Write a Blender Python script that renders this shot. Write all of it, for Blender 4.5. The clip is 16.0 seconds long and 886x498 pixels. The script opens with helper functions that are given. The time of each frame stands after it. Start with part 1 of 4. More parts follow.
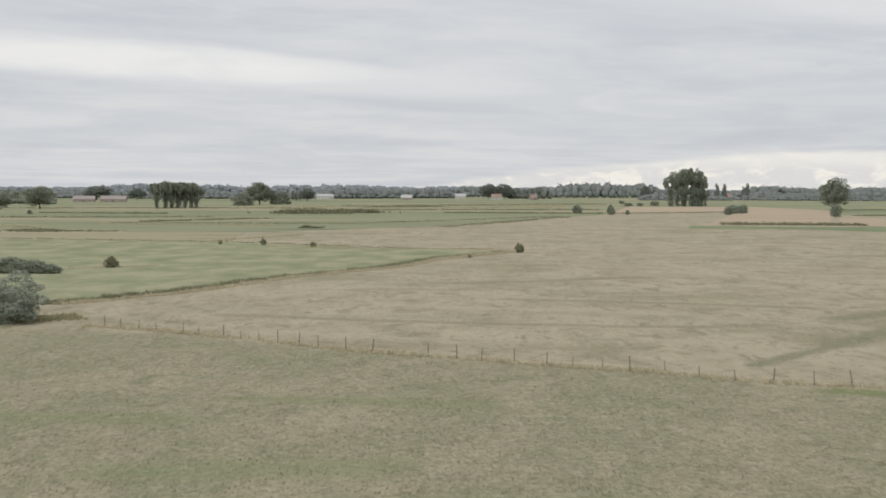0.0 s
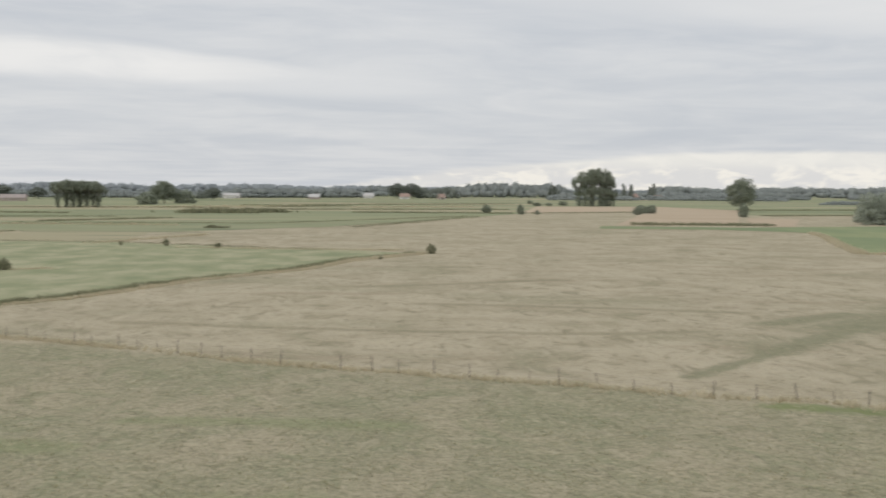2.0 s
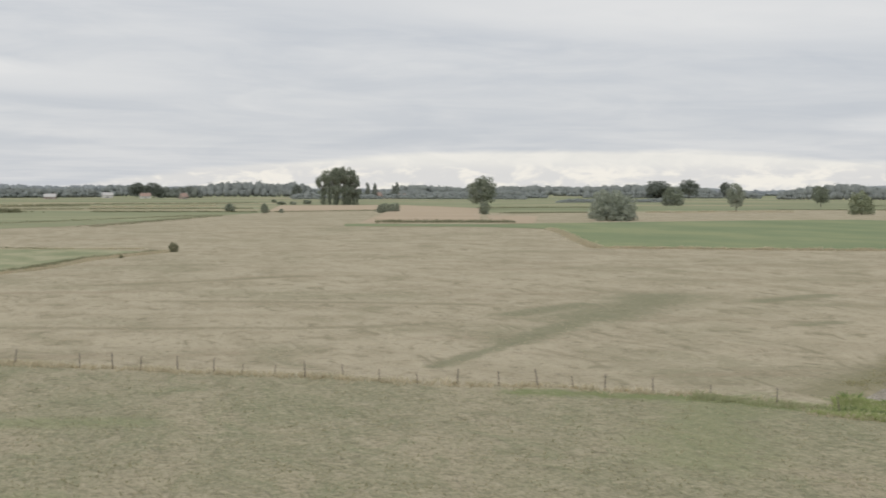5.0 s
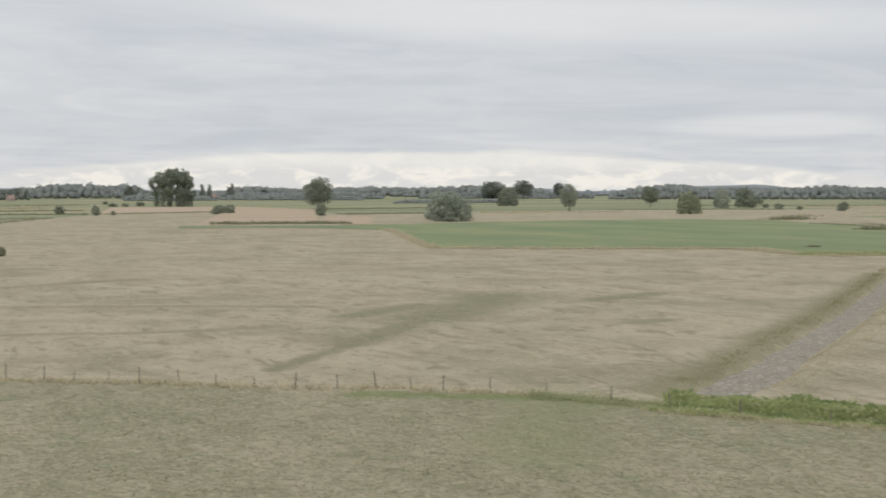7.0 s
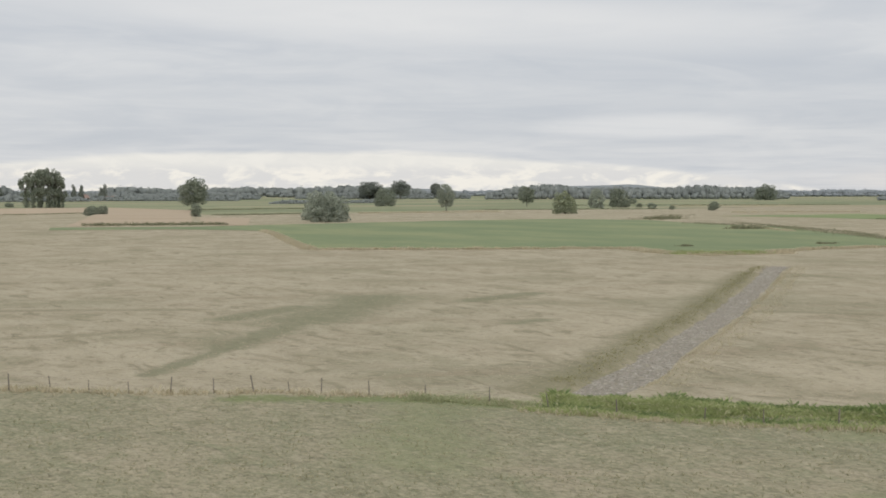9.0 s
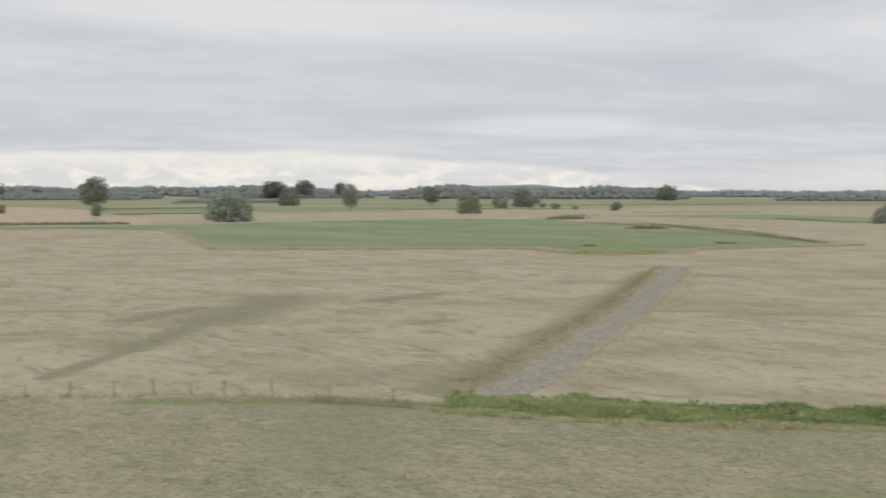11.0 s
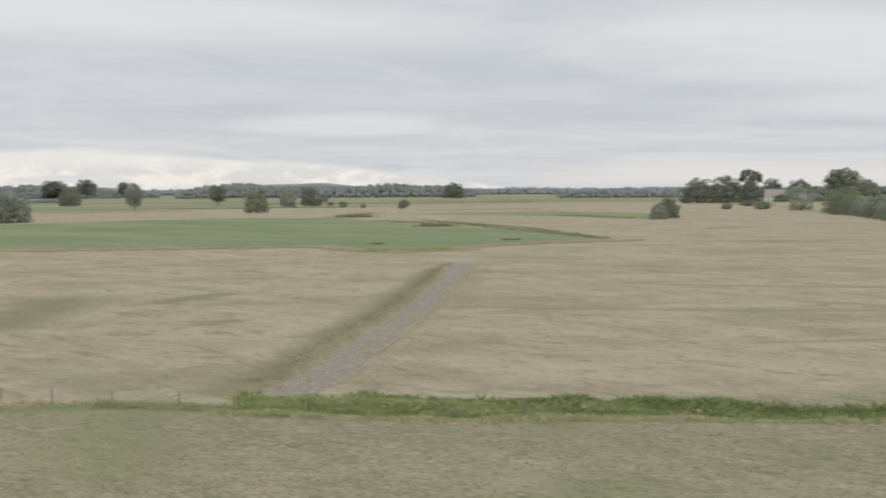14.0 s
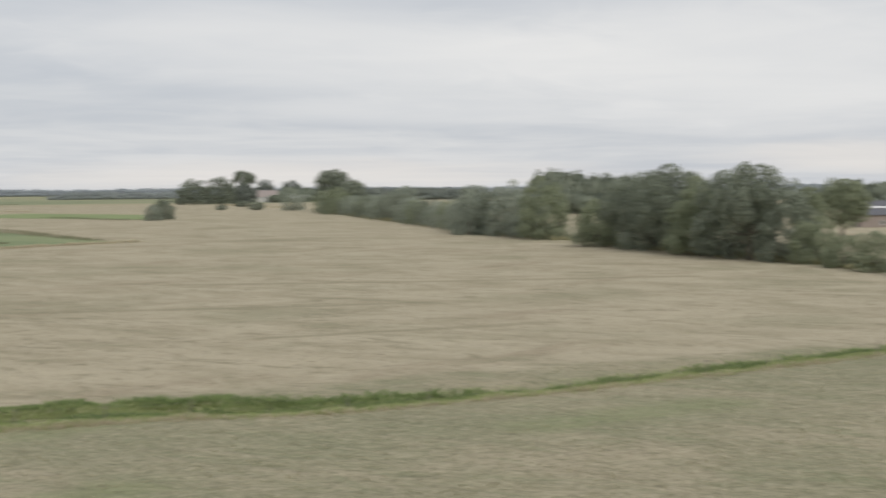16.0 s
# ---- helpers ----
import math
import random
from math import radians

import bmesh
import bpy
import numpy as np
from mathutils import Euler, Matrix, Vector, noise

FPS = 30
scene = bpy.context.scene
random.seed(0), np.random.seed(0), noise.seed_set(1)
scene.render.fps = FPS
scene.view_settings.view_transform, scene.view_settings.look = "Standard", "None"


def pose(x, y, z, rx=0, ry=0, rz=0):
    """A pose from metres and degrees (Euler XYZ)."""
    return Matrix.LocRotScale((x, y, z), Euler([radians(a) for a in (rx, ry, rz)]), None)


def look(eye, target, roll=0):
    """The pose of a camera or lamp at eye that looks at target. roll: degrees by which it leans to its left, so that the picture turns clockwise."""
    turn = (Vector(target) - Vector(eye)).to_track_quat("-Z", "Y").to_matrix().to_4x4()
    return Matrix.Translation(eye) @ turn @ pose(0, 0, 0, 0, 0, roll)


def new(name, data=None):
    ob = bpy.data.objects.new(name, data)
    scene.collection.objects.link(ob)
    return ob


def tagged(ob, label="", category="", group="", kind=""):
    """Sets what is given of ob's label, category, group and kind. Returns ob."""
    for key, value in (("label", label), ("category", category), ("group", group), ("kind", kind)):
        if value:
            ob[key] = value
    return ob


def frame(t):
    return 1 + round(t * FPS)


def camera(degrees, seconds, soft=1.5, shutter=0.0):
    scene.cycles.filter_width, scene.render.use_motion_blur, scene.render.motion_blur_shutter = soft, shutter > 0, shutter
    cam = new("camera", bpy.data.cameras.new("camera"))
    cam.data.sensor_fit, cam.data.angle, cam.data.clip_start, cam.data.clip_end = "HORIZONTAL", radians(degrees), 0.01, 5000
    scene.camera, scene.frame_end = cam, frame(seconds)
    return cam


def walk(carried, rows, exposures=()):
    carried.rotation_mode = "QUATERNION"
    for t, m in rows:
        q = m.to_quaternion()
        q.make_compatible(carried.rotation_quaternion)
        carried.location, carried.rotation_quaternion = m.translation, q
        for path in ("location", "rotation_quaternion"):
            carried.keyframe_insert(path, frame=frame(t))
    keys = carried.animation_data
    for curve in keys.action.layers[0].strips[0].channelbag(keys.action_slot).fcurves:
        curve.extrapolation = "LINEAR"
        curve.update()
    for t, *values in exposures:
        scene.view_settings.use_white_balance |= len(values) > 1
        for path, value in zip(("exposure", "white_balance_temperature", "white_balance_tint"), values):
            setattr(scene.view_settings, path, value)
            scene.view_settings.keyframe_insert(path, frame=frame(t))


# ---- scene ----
cam = camera(34.5, 16.0, soft=1.7, shutter=0.8)
# seconds, x, y, z, yaw, pitch, lean
ROWS = [
    (0.0, 0.00, -0.00, 14.00, 0.00, -2.40, 0.26),
    (0.5, -0.27, 4.47, 14.11, -0.10, -2.38, 0.33),
    (1.0, -0.49, 7.13, 14.09, -0.25, -2.40, 0.41),
    (1.5, -0.46, 8.33, 14.06, -1.36, -2.41, 0.39),
    (2.0, -0.49, 8.52, 13.98, -3.71, -2.40, 0.42),
    (2.5, -0.47, 8.56, 13.81, -5.94, -2.37, 0.35),
    (3.0, -0.43, 8.52, 13.68, -8.02, -2.38, 0.32),
    (3.5, -0.45, 8.56, 13.55, -9.62, -2.39, 0.27),
    (4.0, -0.43, 8.60, 13.46, -10.98, -2.39, 0.25),
    (6.5, -0.48, 8.74, 13.45, -18.86, -2.33, 0.13),
    (7.0, -0.47, 8.76, 13.53, -20.49, -2.32, 0.06),
    (7.5, -0.45, 8.85, 13.54, -21.96, -2.31, 0.06),
    (8.0, -0.40, 8.94, 13.59, -23.30, -2.31, 0.03),
    (8.5, -0.39, 9.01, 13.62, -24.66, -2.31, -0.01),
    (11.0, -0.31, 9.08, 13.72, -29.24, -2.32, 0.11),
    (11.5, -0.30, 9.06, 13.74, -32.63, -2.33, -0.04),
    (12.0, -0.32, 9.04, 13.78, -35.28, -2.35, -0.13),
    (12.5, -0.36, 9.11, 13.79, -36.61, -2.37, -0.18),
    (13.0, -0.32, 9.14, 13.78, -36.84, -2.37, -0.19),
    (13.5, -0.27, 9.22, 13.76, -36.99, -2.39, -0.23),
    (14.0, -0.09, 9.22, 13.71, -37.72, -2.39, -0.21),
    (14.5, 0.15, 9.20, 13.72, -43.08, -2.41, -0.26),
    (15.0, 0.18, 9.41, 13.66, -49.66, -2.43, -0.53),
    (15.5, 0.29, 9.66, 13.49, -53.24, -2.43, -0.49),
    (16.0, 0.49, 9.89, 13.39, -57.79, -2.44, -0.45),
]
walk(cam, [(t, pose(x, y, z, 0, 0, yaw) @ pose(0, 0, 0, 90 + pitch) @ pose(0, 0, 0, 0, 0, lean)) for t, x, y, z, yaw, pitch, lean in ROWS])

# ---- world and sun ----
world = bpy.data.worlds.new("overcast_sky")
scene.world = world
world.use_nodes = True
wn, wl = world.node_tree.nodes, world.node_tree.links
wn.clear()


def wmath(op, a, b=None, c=None, clamp=False):
    n = wn.new("ShaderNodeMath")
    n.operation, n.use_clamp = op, clamp
    for i, v in enumerate((a, b, c)):
        if v is None:
            continue
        if isinstance(v, (int, float)):
            n.inputs[i].default_value = v
        else:
            wl.new(v, n.inputs[i])
    return n.outputs[0]


def wsmooth(v, lo, hi):
    n = wn.new("ShaderNodeMapRange")
    n.interpolation_type = "SMOOTHSTEP"
    wl.new(v, n.inputs[0])
    n.inputs[1].default_value, n.inputs[2].default_value = lo, hi
    return n.outputs[0]


def wmix(fac, a, b):
    n = wn.new("ShaderNodeMix")
    n.data_type = "RGBA"
    if isinstance(fac, (int, float)):
        n.inputs[0].default_value = fac
    else:
        wl.new(fac, n.inputs[0])
    for i, v in ((6, a), (7, b)):
        if isinstance(v, tuple):
            n.inputs[i].default_value = (*v, 1)
        else:
            wl.new(v, n.inputs[i])
    return n.outputs[2]


def wnoise(vec, scale, detail, rough=0.5, distort=0.0):
    n = wn.new("ShaderNodeTexNoise")
    wl.new(vec, n.inputs["Vector"])
    n.inputs["Scale"].default_value, n.inputs["Detail"].default_value = scale, detail
    n.inputs["Roughness"].default_value, n.inputs["Distortion"].default_value = rough, distort
    return n.outputs["Fac"]


def wcombine(x, y, z):
    n = wn.new("ShaderNodeCombineXYZ")
    for i, v in enumerate((x, y, z)):
        if isinstance(v, (int, float)):
            n.inputs[i].default_value = v
        else:
            wl.new(v, n.inputs[i])
    return n.outputs[0]


coord = wn.new("ShaderNodeTexCoord")
split = wn.new("ShaderNodeSeparateXYZ")
wl.new(coord.outputs["Generated"], split.inputs[0])
dx, dy, dz = split.outputs
azimuth = wmath("ARCTAN2", dx, dy)            # clockwise from north, radians
height = wmath("MAXIMUM", dz, 0.0)
# cloud deck seen in perspective: the direction carried up to a flat layer
lift = wmath("ADD", height, 0.035)
deck = wcombine(wmath("DIVIDE", dx, lift), wmath("DIVIDE", dy, lift), 0.0)
streaks = wcombine(wmath("MULTIPLY", azimuth, 6.0), wmath("MULTIPLY", wmath("ADD", height, wmath("MULTIPLY", azimuth, 0.03)), 34.0), 0.3)
c_large = wnoise(deck, 0.16, 5.0, 0.52, 0.6)
c_fine = wnoise(streaks, 1.5, 7.0, 0.58, 1.1)
clouds = wsmooth(wmath("ADD", wmath("MULTIPLY", c_large, 0.6), wmath("MULTIPLY", c_fine, 0.4)), 0.36, 0.65)


def ellipse(az, el, w, h, slope=0.0, wobble=0.5):
    """A soft bright opening in the clouds, all in radians."""
    u = wmath("DIVIDE", wmath("SUBTRACT", azimuth, az), w)
    level = wmath("ADD", wmath("SUBTRACT", height, el), wmath("MULTIPLY", wmath("SUBTRACT", azimuth, az), slope))
    v = wmath("DIVIDE", level, h)
    r = wmath("ADD", wmath("MULTIPLY", u, u), wmath("MULTIPLY", v, v))
    r = wmath("ADD", r, wmath("MULTIPLY", wmath("SUBTRACT", c_fine, 0.5), wobble * 4))
    return wmath("SUBTRACT", 1.0, wsmooth(r, 0.0, 1.5))


sky = wn.new("ShaderNodeTexSky")
sky.sky_type = "NISHITA"
sky.sun_disc = False
sky.sun_elevation, sky.sun_rotation = radians(42), radians(205)
blue = wn.new("ShaderNodeMix")
blue.data_type, blue.blend_type = "RGBA", "MULTIPLY"
blue.inputs[0].default_value = 1.0
wl.new(sky.outputs[0], blue.inputs[6])
blue.inputs[7].default_value = (0.1, 0.1, 0.1, 1)
puffs = wsmooth(wnoise(deck, 0.55, 6.0, 0.6, 0.4), 0.35, 0.65)
clouds = wmath("ADD", wmath("MULTIPLY", clouds, 0.62), wmath("MULTIPLY", puffs, 0.38))
grey = wmix(clouds, (0.548, 0.576, 0.622), (0.712, 0.717, 0.727))
# the deck is paler towards the zenith and bluer low down
grey = wmix(wsmooth(height, 0.12, 0.7), grey, (0.80, 0.81, 0.83))
overcast = wmix(0.95, blue.outputs[2], grey)
# clear strip with far cumulus under the edge of the deck
bump_az = wmath("DIVIDE", wmath("SUBTRACT", azimuth, 0.345), 0.26)
edge = wmath("SUBTRACT", 0.0292, wmath("MULTIPLY", wmath("MULTIPLY", bump_az, bump_az), 0.014))
edge = wmath("ADD", edge, wmath("MULTIPLY", wmath("SUBTRACT", c_fine, 0.5), 0.008))
strip = wmath("MULTIPLY", wsmooth(wmath("SUBTRACT", edge, height), -0.0012, 0.0035), 0.9)
cumulus = wnoise(wcombine(wmath("MULTIPLY", azimuth, 40.0), wmath("MULTIPLY", height, 95.0), 1.7), 1.0, 6.0, 0.58, 0.4)
strip_low = wmix(wsmooth(cumulus, 0.44, 0.62), (0.72, 0.71, 0.695), (0.91, 0.87, 0.79))
strip_high = wmix(wsmooth(cumulus, 0.3, 0.7), (0.80, 0.785, 0.74), (0.87, 0.845, 0.785))
strip_colour = wmix(wsmooth(height, 0.012, 0.021), strip_low, strip_high)
overcast = wmix(strip, overcast, strip_colour)
for az, el, w, h, amount in ((-0.26, 0.089, 0.20, 0.0135, 0.85), (-0.05, 0.074, 0.13, 0.010, 0.35), (0.585, 0.045, 0.075, 0.0085, 0.42),
                             (0.90, 0.010, 0.22, 0.012, 0.6), (0.42, 0.120, 0.3, 0.020, 0.35), (0.95, 0.095, 0.22, 0.030, 0.4),
                             (1.02, 0.055, 0.14, 0.012, 0.35), (1.22, 0.085, 0.22, 0.05, 0.55), (1.32, 0.02, 0.12, 0.012, 0.6)):
    overcast = wmix(wmath("MULTIPLY", ellipse(az, el, w, h, 0.05 if el > 0.07 else 0.0), amount), overcast, (0.86, 0.85, 0.83) if el > 0.03 else (0.83, 0.785, 0.735))
background = wn.new("ShaderNodeBackground")
background.inputs["Strength"].default_value = 1.0
wl.new(overcast, background.inputs["Color"])
world_out = wn.new("ShaderNodeOutputWorld")
wl.new(background.outputs[0], world_out.inputs[0])

sun_data = bpy.data.lights.new("sun", "SUN")
sun_data.energy, sun_data.angle, sun_data.color = 1.35, radians(25), (1.0, 0.96, 0.90)
sun = new("sun", sun_data)
sun.matrix_world = look((0, 0, 300), (40, 86, 300 - 85))

# ---- materials ----


class Nodes:
    """A small helper round one node material."""

    def __init__(self, name, roughness=0.9, specular=0.2):
        self.m = bpy.data.materials.new(name)
        self.m.use_nodes = True
        self.n, self.l = self.m.node_tree.nodes, self.m.node_tree.links
        self.b = self.n["Principled BSDF"]
        self.b.inputs["Roughness"].default_value = roughness
        self.b.inputs["Specular IOR Level"].default_value = specular
        self.pos = self.n.new("ShaderNodeNewGeometry").outputs["Position"]

    def put(self, v, socket):
        if isinstance(v, (int, float)):
            socket.default_value = v
        elif isinstance(v, tuple):
            socket.default_value = (*v, 1) if len(v) == 3 and socket.type == "RGBA" else v
        else:
            self.l.new(v, socket)

    def noise(self, scale, detail=3.0, rough=0.55, stretch=None, vec=None, distort=0.0):
        n = self.n.new("ShaderNodeTexNoise")
        vec = vec or self.pos
        if stretch:
            mp = self.n.new("ShaderNodeMapping")
            mp.inputs["Rotation"].default_value = (0, 0, radians(stretch[2]))
            mp.inputs["Scale"].default_value = (stretch[0], stretch[1], 1)
            self.l.new(vec, mp.inputs["Vector"])
            vec = mp.outputs[0]
        self.l.new(vec, n.inputs["Vector"])
        self.put(scale, n.inputs["Scale"]), self.put(detail, n.inputs["Detail"])
        self.put(rough, n.inputs["Roughness"]), self.put(distort, n.inputs["Distortion"])
        return n.outputs["Fac"]

    def math(self, op, a, b=0.0):
        n = self.n.new("ShaderNodeMath")
        n.operation = op
        self.put(a, n.inputs[0]), self.put(b, n.inputs[1])
        return n.outputs[0]

    def smooth(self, v, lo, hi, to=1.0):
        n = self.n.new("ShaderNodeMapRange")
        n.interpolation_type = "SMOOTHSTEP"
        self.put(v, n.inputs[0]), self.put(lo, n.inputs[1]), self.put(hi, n.inputs[2]), self.put(to, n.inputs[4])
        return n.outputs[0]

    def mix(self, fac, a, b):
        n = self.n.new("ShaderNodeMix")
        n.data_type = "RGBA"
        self.put(fac, n.inputs[0]), self.put(a, n.inputs[6]), self.put(b, n.inputs[7])
        return n.outputs[2]

    def axes(self):
        n = self.n.new("ShaderNodeSeparateXYZ")
        self.l.new(self.pos, n.inputs[0])
        return n.outputs

    def island(self):
        return self.n["Geometry"].outputs["Random Per Island"]

    def chance(self):
        return self.n.new("ShaderNodeObjectInfo").outputs["Random"]

    def wear(self, name):
        n = self.n.new("ShaderNodeAttribute")
        n.attribute_name = name
        return n.outputs["Fac"]

    def bump(self, h, strength, distance):
        n = self.n.new("ShaderNodeBump")
        self.put(h, n.inputs["Height"])
        n.inputs["Strength"].default_value, n.inputs["Distance"].default_value = strength, distance
        self.l.new(n.outputs[0], self.b.inputs["Normal"])

    def done(self, colour):
        self.put(colour, self.b.inputs["Base Color"])
        return self.m


CREEK = [(49.5, 91.8), (53.5, 95.4), (61.5, 103.0), (75.0, 117.5), (98.5, 142.0), (128.5, 175.5), (152.0, 202.0), (166.0, 217.0)]
DITCH = [(28.0, 99.5), (38.0, 94.5), (44.0, 88.5), (51.0, 81.5), (58.0, 74.5), (66.0, 67.0), (77.0, 59.5), (90.0, 52.5), (104.0, 47.0), (120.0, 41.0), (150.0, 30.0)]
DITCH_BACK = [(47.0, 90.8), (49.5, 89.0), (54.0, 84.5), (58.5, 79.5), (64.0, 73.0), (71.0, 65.5), (82.0, 57.5)]


def strips(line, half):
    return [(*a, *b, half) for a, b in zip(line, line[1:])]


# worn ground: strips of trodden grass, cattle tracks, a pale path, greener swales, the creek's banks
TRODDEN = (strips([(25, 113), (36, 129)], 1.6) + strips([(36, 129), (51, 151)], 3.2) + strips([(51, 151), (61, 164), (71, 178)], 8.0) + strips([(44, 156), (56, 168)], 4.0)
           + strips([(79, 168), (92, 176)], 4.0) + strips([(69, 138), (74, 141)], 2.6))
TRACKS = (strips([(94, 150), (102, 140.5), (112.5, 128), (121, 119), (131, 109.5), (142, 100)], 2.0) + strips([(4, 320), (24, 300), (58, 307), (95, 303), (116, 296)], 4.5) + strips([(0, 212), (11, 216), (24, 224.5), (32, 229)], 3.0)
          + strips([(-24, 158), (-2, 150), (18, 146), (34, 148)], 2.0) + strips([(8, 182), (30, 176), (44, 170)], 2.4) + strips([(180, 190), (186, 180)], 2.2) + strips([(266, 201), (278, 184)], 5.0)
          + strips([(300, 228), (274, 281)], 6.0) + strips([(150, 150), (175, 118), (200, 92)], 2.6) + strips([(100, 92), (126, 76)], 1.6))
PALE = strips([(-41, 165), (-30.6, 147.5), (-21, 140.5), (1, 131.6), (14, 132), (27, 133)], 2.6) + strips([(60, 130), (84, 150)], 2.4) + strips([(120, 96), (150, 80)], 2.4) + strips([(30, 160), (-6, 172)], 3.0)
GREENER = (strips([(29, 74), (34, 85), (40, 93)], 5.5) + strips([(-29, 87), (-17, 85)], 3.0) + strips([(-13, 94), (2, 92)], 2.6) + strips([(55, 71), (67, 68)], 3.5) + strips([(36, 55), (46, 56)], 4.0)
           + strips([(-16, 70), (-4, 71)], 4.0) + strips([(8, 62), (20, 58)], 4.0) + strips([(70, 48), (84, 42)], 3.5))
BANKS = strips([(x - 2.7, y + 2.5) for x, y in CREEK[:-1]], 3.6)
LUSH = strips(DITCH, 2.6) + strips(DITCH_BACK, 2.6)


def pasture():
    k = Nodes("dry_pasture", 0.95, 0.1)
    x, y, z = k.axes()
    straw, pale, olive, green, brown = (0.355, 0.312, 0.220), (0.428, 0.378, 0.275), (0.268, 0.256, 0.168), (0.205, 0.222, 0.130), (0.300, 0.250, 0.174)
    shaded_thatch = (0.165, 0.150, 0.098)
    broad = k.noise(0.03, 4, 0.6)
    drift = k.noise(0.11, 5, 0.62, (1.0, 0.55, 0), distort=0.9)
    hummock = k.noise(0.34, 5, 0.6, (1.0, 0.42, 0), distort=1.3)
    tuft = k.noise(0.9, 4, 0.6, (1.0, 0.5, 0), distort=0.9)
    clump = k.noise(1.5, 4, 0.65, distort=0.8)
    blade = k.noise(4.0, 4, 0.65)
    # the dry side: lodged straw in drifts, and hollows given a darker tone
    far_side = k.mix(k.smooth(drift, 0.36, 0.62), straw, pale)
    far_side = k.mix(k.math("MULTIPLY", k.smooth(broad, 0.50, 0.66), 0.6), far_side, olive)
    far_side = k.mix(k.math("MULTIPLY", k.smooth(k.noise(0.05, 4, 0.6, (0.5, 2.2, -28)), 0.55, 0.70), 0.6), far_side, brown)
    far_side = k.mix(k.math("MULTIPLY", k.smooth(drift, 0.44, 0.30), 0.65), far_side, olive)
    far_side = k.mix(k.math("MULTIPLY", k.smooth(hummock, 0.47, 0.32), 0.85), far_side, (0.255, 0.232, 0.155))
    far_side = k.mix(k.math("MULTIPLY", k.smooth(hummock, 0.54, 0.68), 0.7), far_side, pale)
    far_side = k.mix(k.math("MULTIPLY", k.smooth(tuft, 0.42, 0.30), 0.6), far_side, (0.21, 0.19, 0.125))
    # the grazed side: straw over green, shade in gaps between the tufts painted dark
    near_side = k.mix(k.smooth(drift, 0.40, 0.68), olive, straw)
    near_side = k.mix(k.math("MULTIPLY", k.smooth(broad, 0.48, 0.62), 0.35), near_side, green)
    near_side = k.mix(k.math("MULTIPLY", k.smooth(hummock, 0.48, 0.34), 0.55), near_side, green)
    near_side = k.mix(k.math("MULTIPLY", k.smooth(hummock, 0.53, 0.66), 0.45), near_side, straw)
    near_side = k.mix(k.math("MULTIPLY", k.smooth(tuft, 0.46, 0.32), 0.55), near_side, (0.185, 0.178, 0.108))
    near_side = k.mix(k.math("MULTIPLY", k.smooth(tuft, 0.54, 0.68), 0.45), near_side, pale)
    grain = k.noise(3.4, 4, 0.72, (1.0, 0.6, 0), distort=0.5)
    near_side = k.mix(k.math("MULTIPLY", k.smooth(grain, 0.50, 0.64), 0.60), near_side, (0.402, 0.365, 0.252))
    near_side = k.mix(k.math("MULTIPLY", k.smooth(grain, 0.49, 0.36), 0.65), near_side, (0.165, 0.165, 0.098))
    line = k.math("ADD", y, k.math("MULTIPLY", x, 0.62))
    line = k.math("ADD", line, k.math("MULTIPLY", k.math("SUBTRACT", drift, 0.5), 9.0))
    base = k.mix(k.smooth(line, 116.0, 121.0), near_side, far_side)
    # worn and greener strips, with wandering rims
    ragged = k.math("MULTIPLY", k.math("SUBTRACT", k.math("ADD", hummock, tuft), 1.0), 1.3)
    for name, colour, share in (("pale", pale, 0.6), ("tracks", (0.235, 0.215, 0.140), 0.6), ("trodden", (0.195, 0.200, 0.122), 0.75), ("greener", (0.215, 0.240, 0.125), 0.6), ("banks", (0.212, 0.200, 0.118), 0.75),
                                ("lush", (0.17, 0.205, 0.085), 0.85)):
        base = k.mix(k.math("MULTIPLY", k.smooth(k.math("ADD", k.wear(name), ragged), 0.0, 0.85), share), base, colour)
    base = k.mix(k.math("MULTIPLY", k.smooth(clump, 0.54, 0.68), 0.45), base, pale)
    # thatch low between clumps and blades, coloured dark for the shade there
    base = k.mix(k.math("MULTIPLY", k.smooth(clump, 0.46, 0.31), 0.6), base, shaded_thatch)
    base = k.mix(k.math("MULTIPLY", k.smooth(blade, 0.46, 0.3), 0.3), base, shaded_thatch)
    # hummocks and lodged grass as relief, in metres
    h = k.math("ADD", k.math("MULTIPLY", hummock, 0.9), k.math("ADD", k.math("MULTIPLY", tuft, 0.35), k.math("ADD", k.math("MULTIPLY", clump, 0.12), k.math("MULTIPLY", grain, 0.10))))
    k.bump(h, 0.8, 1.0)
    return k.done(base)


def meadow(name, main, light, dark, scale=0.03, stretch=(1, 1, 0), streak=0.5):
    k = Nodes(name, 0.95, 0.1)
    a = k.noise(scale, 5, 0.6, stretch)
    b = k.noise(scale * 9, 4, 0.65)
    c = k.mix(k.smooth(a, 0.40, 0.66), main, light)
    c = k.mix(k.math("MULTIPLY", k.smooth(a, 0.46, 0.30), streak), c, dark)
    c = k.mix(k.math("MULTIPLY", k.smooth(b, 0.42, 0.70), 0.35), c, dark)
    c = k.mix(k.math("MULTIPLY", k.smooth(k.noise(2.5, 3, 0.7), 0.5, 0.75), 0.25), c, light)
    k.bump(b, 0.5, 0.3)
    return k.done(c)


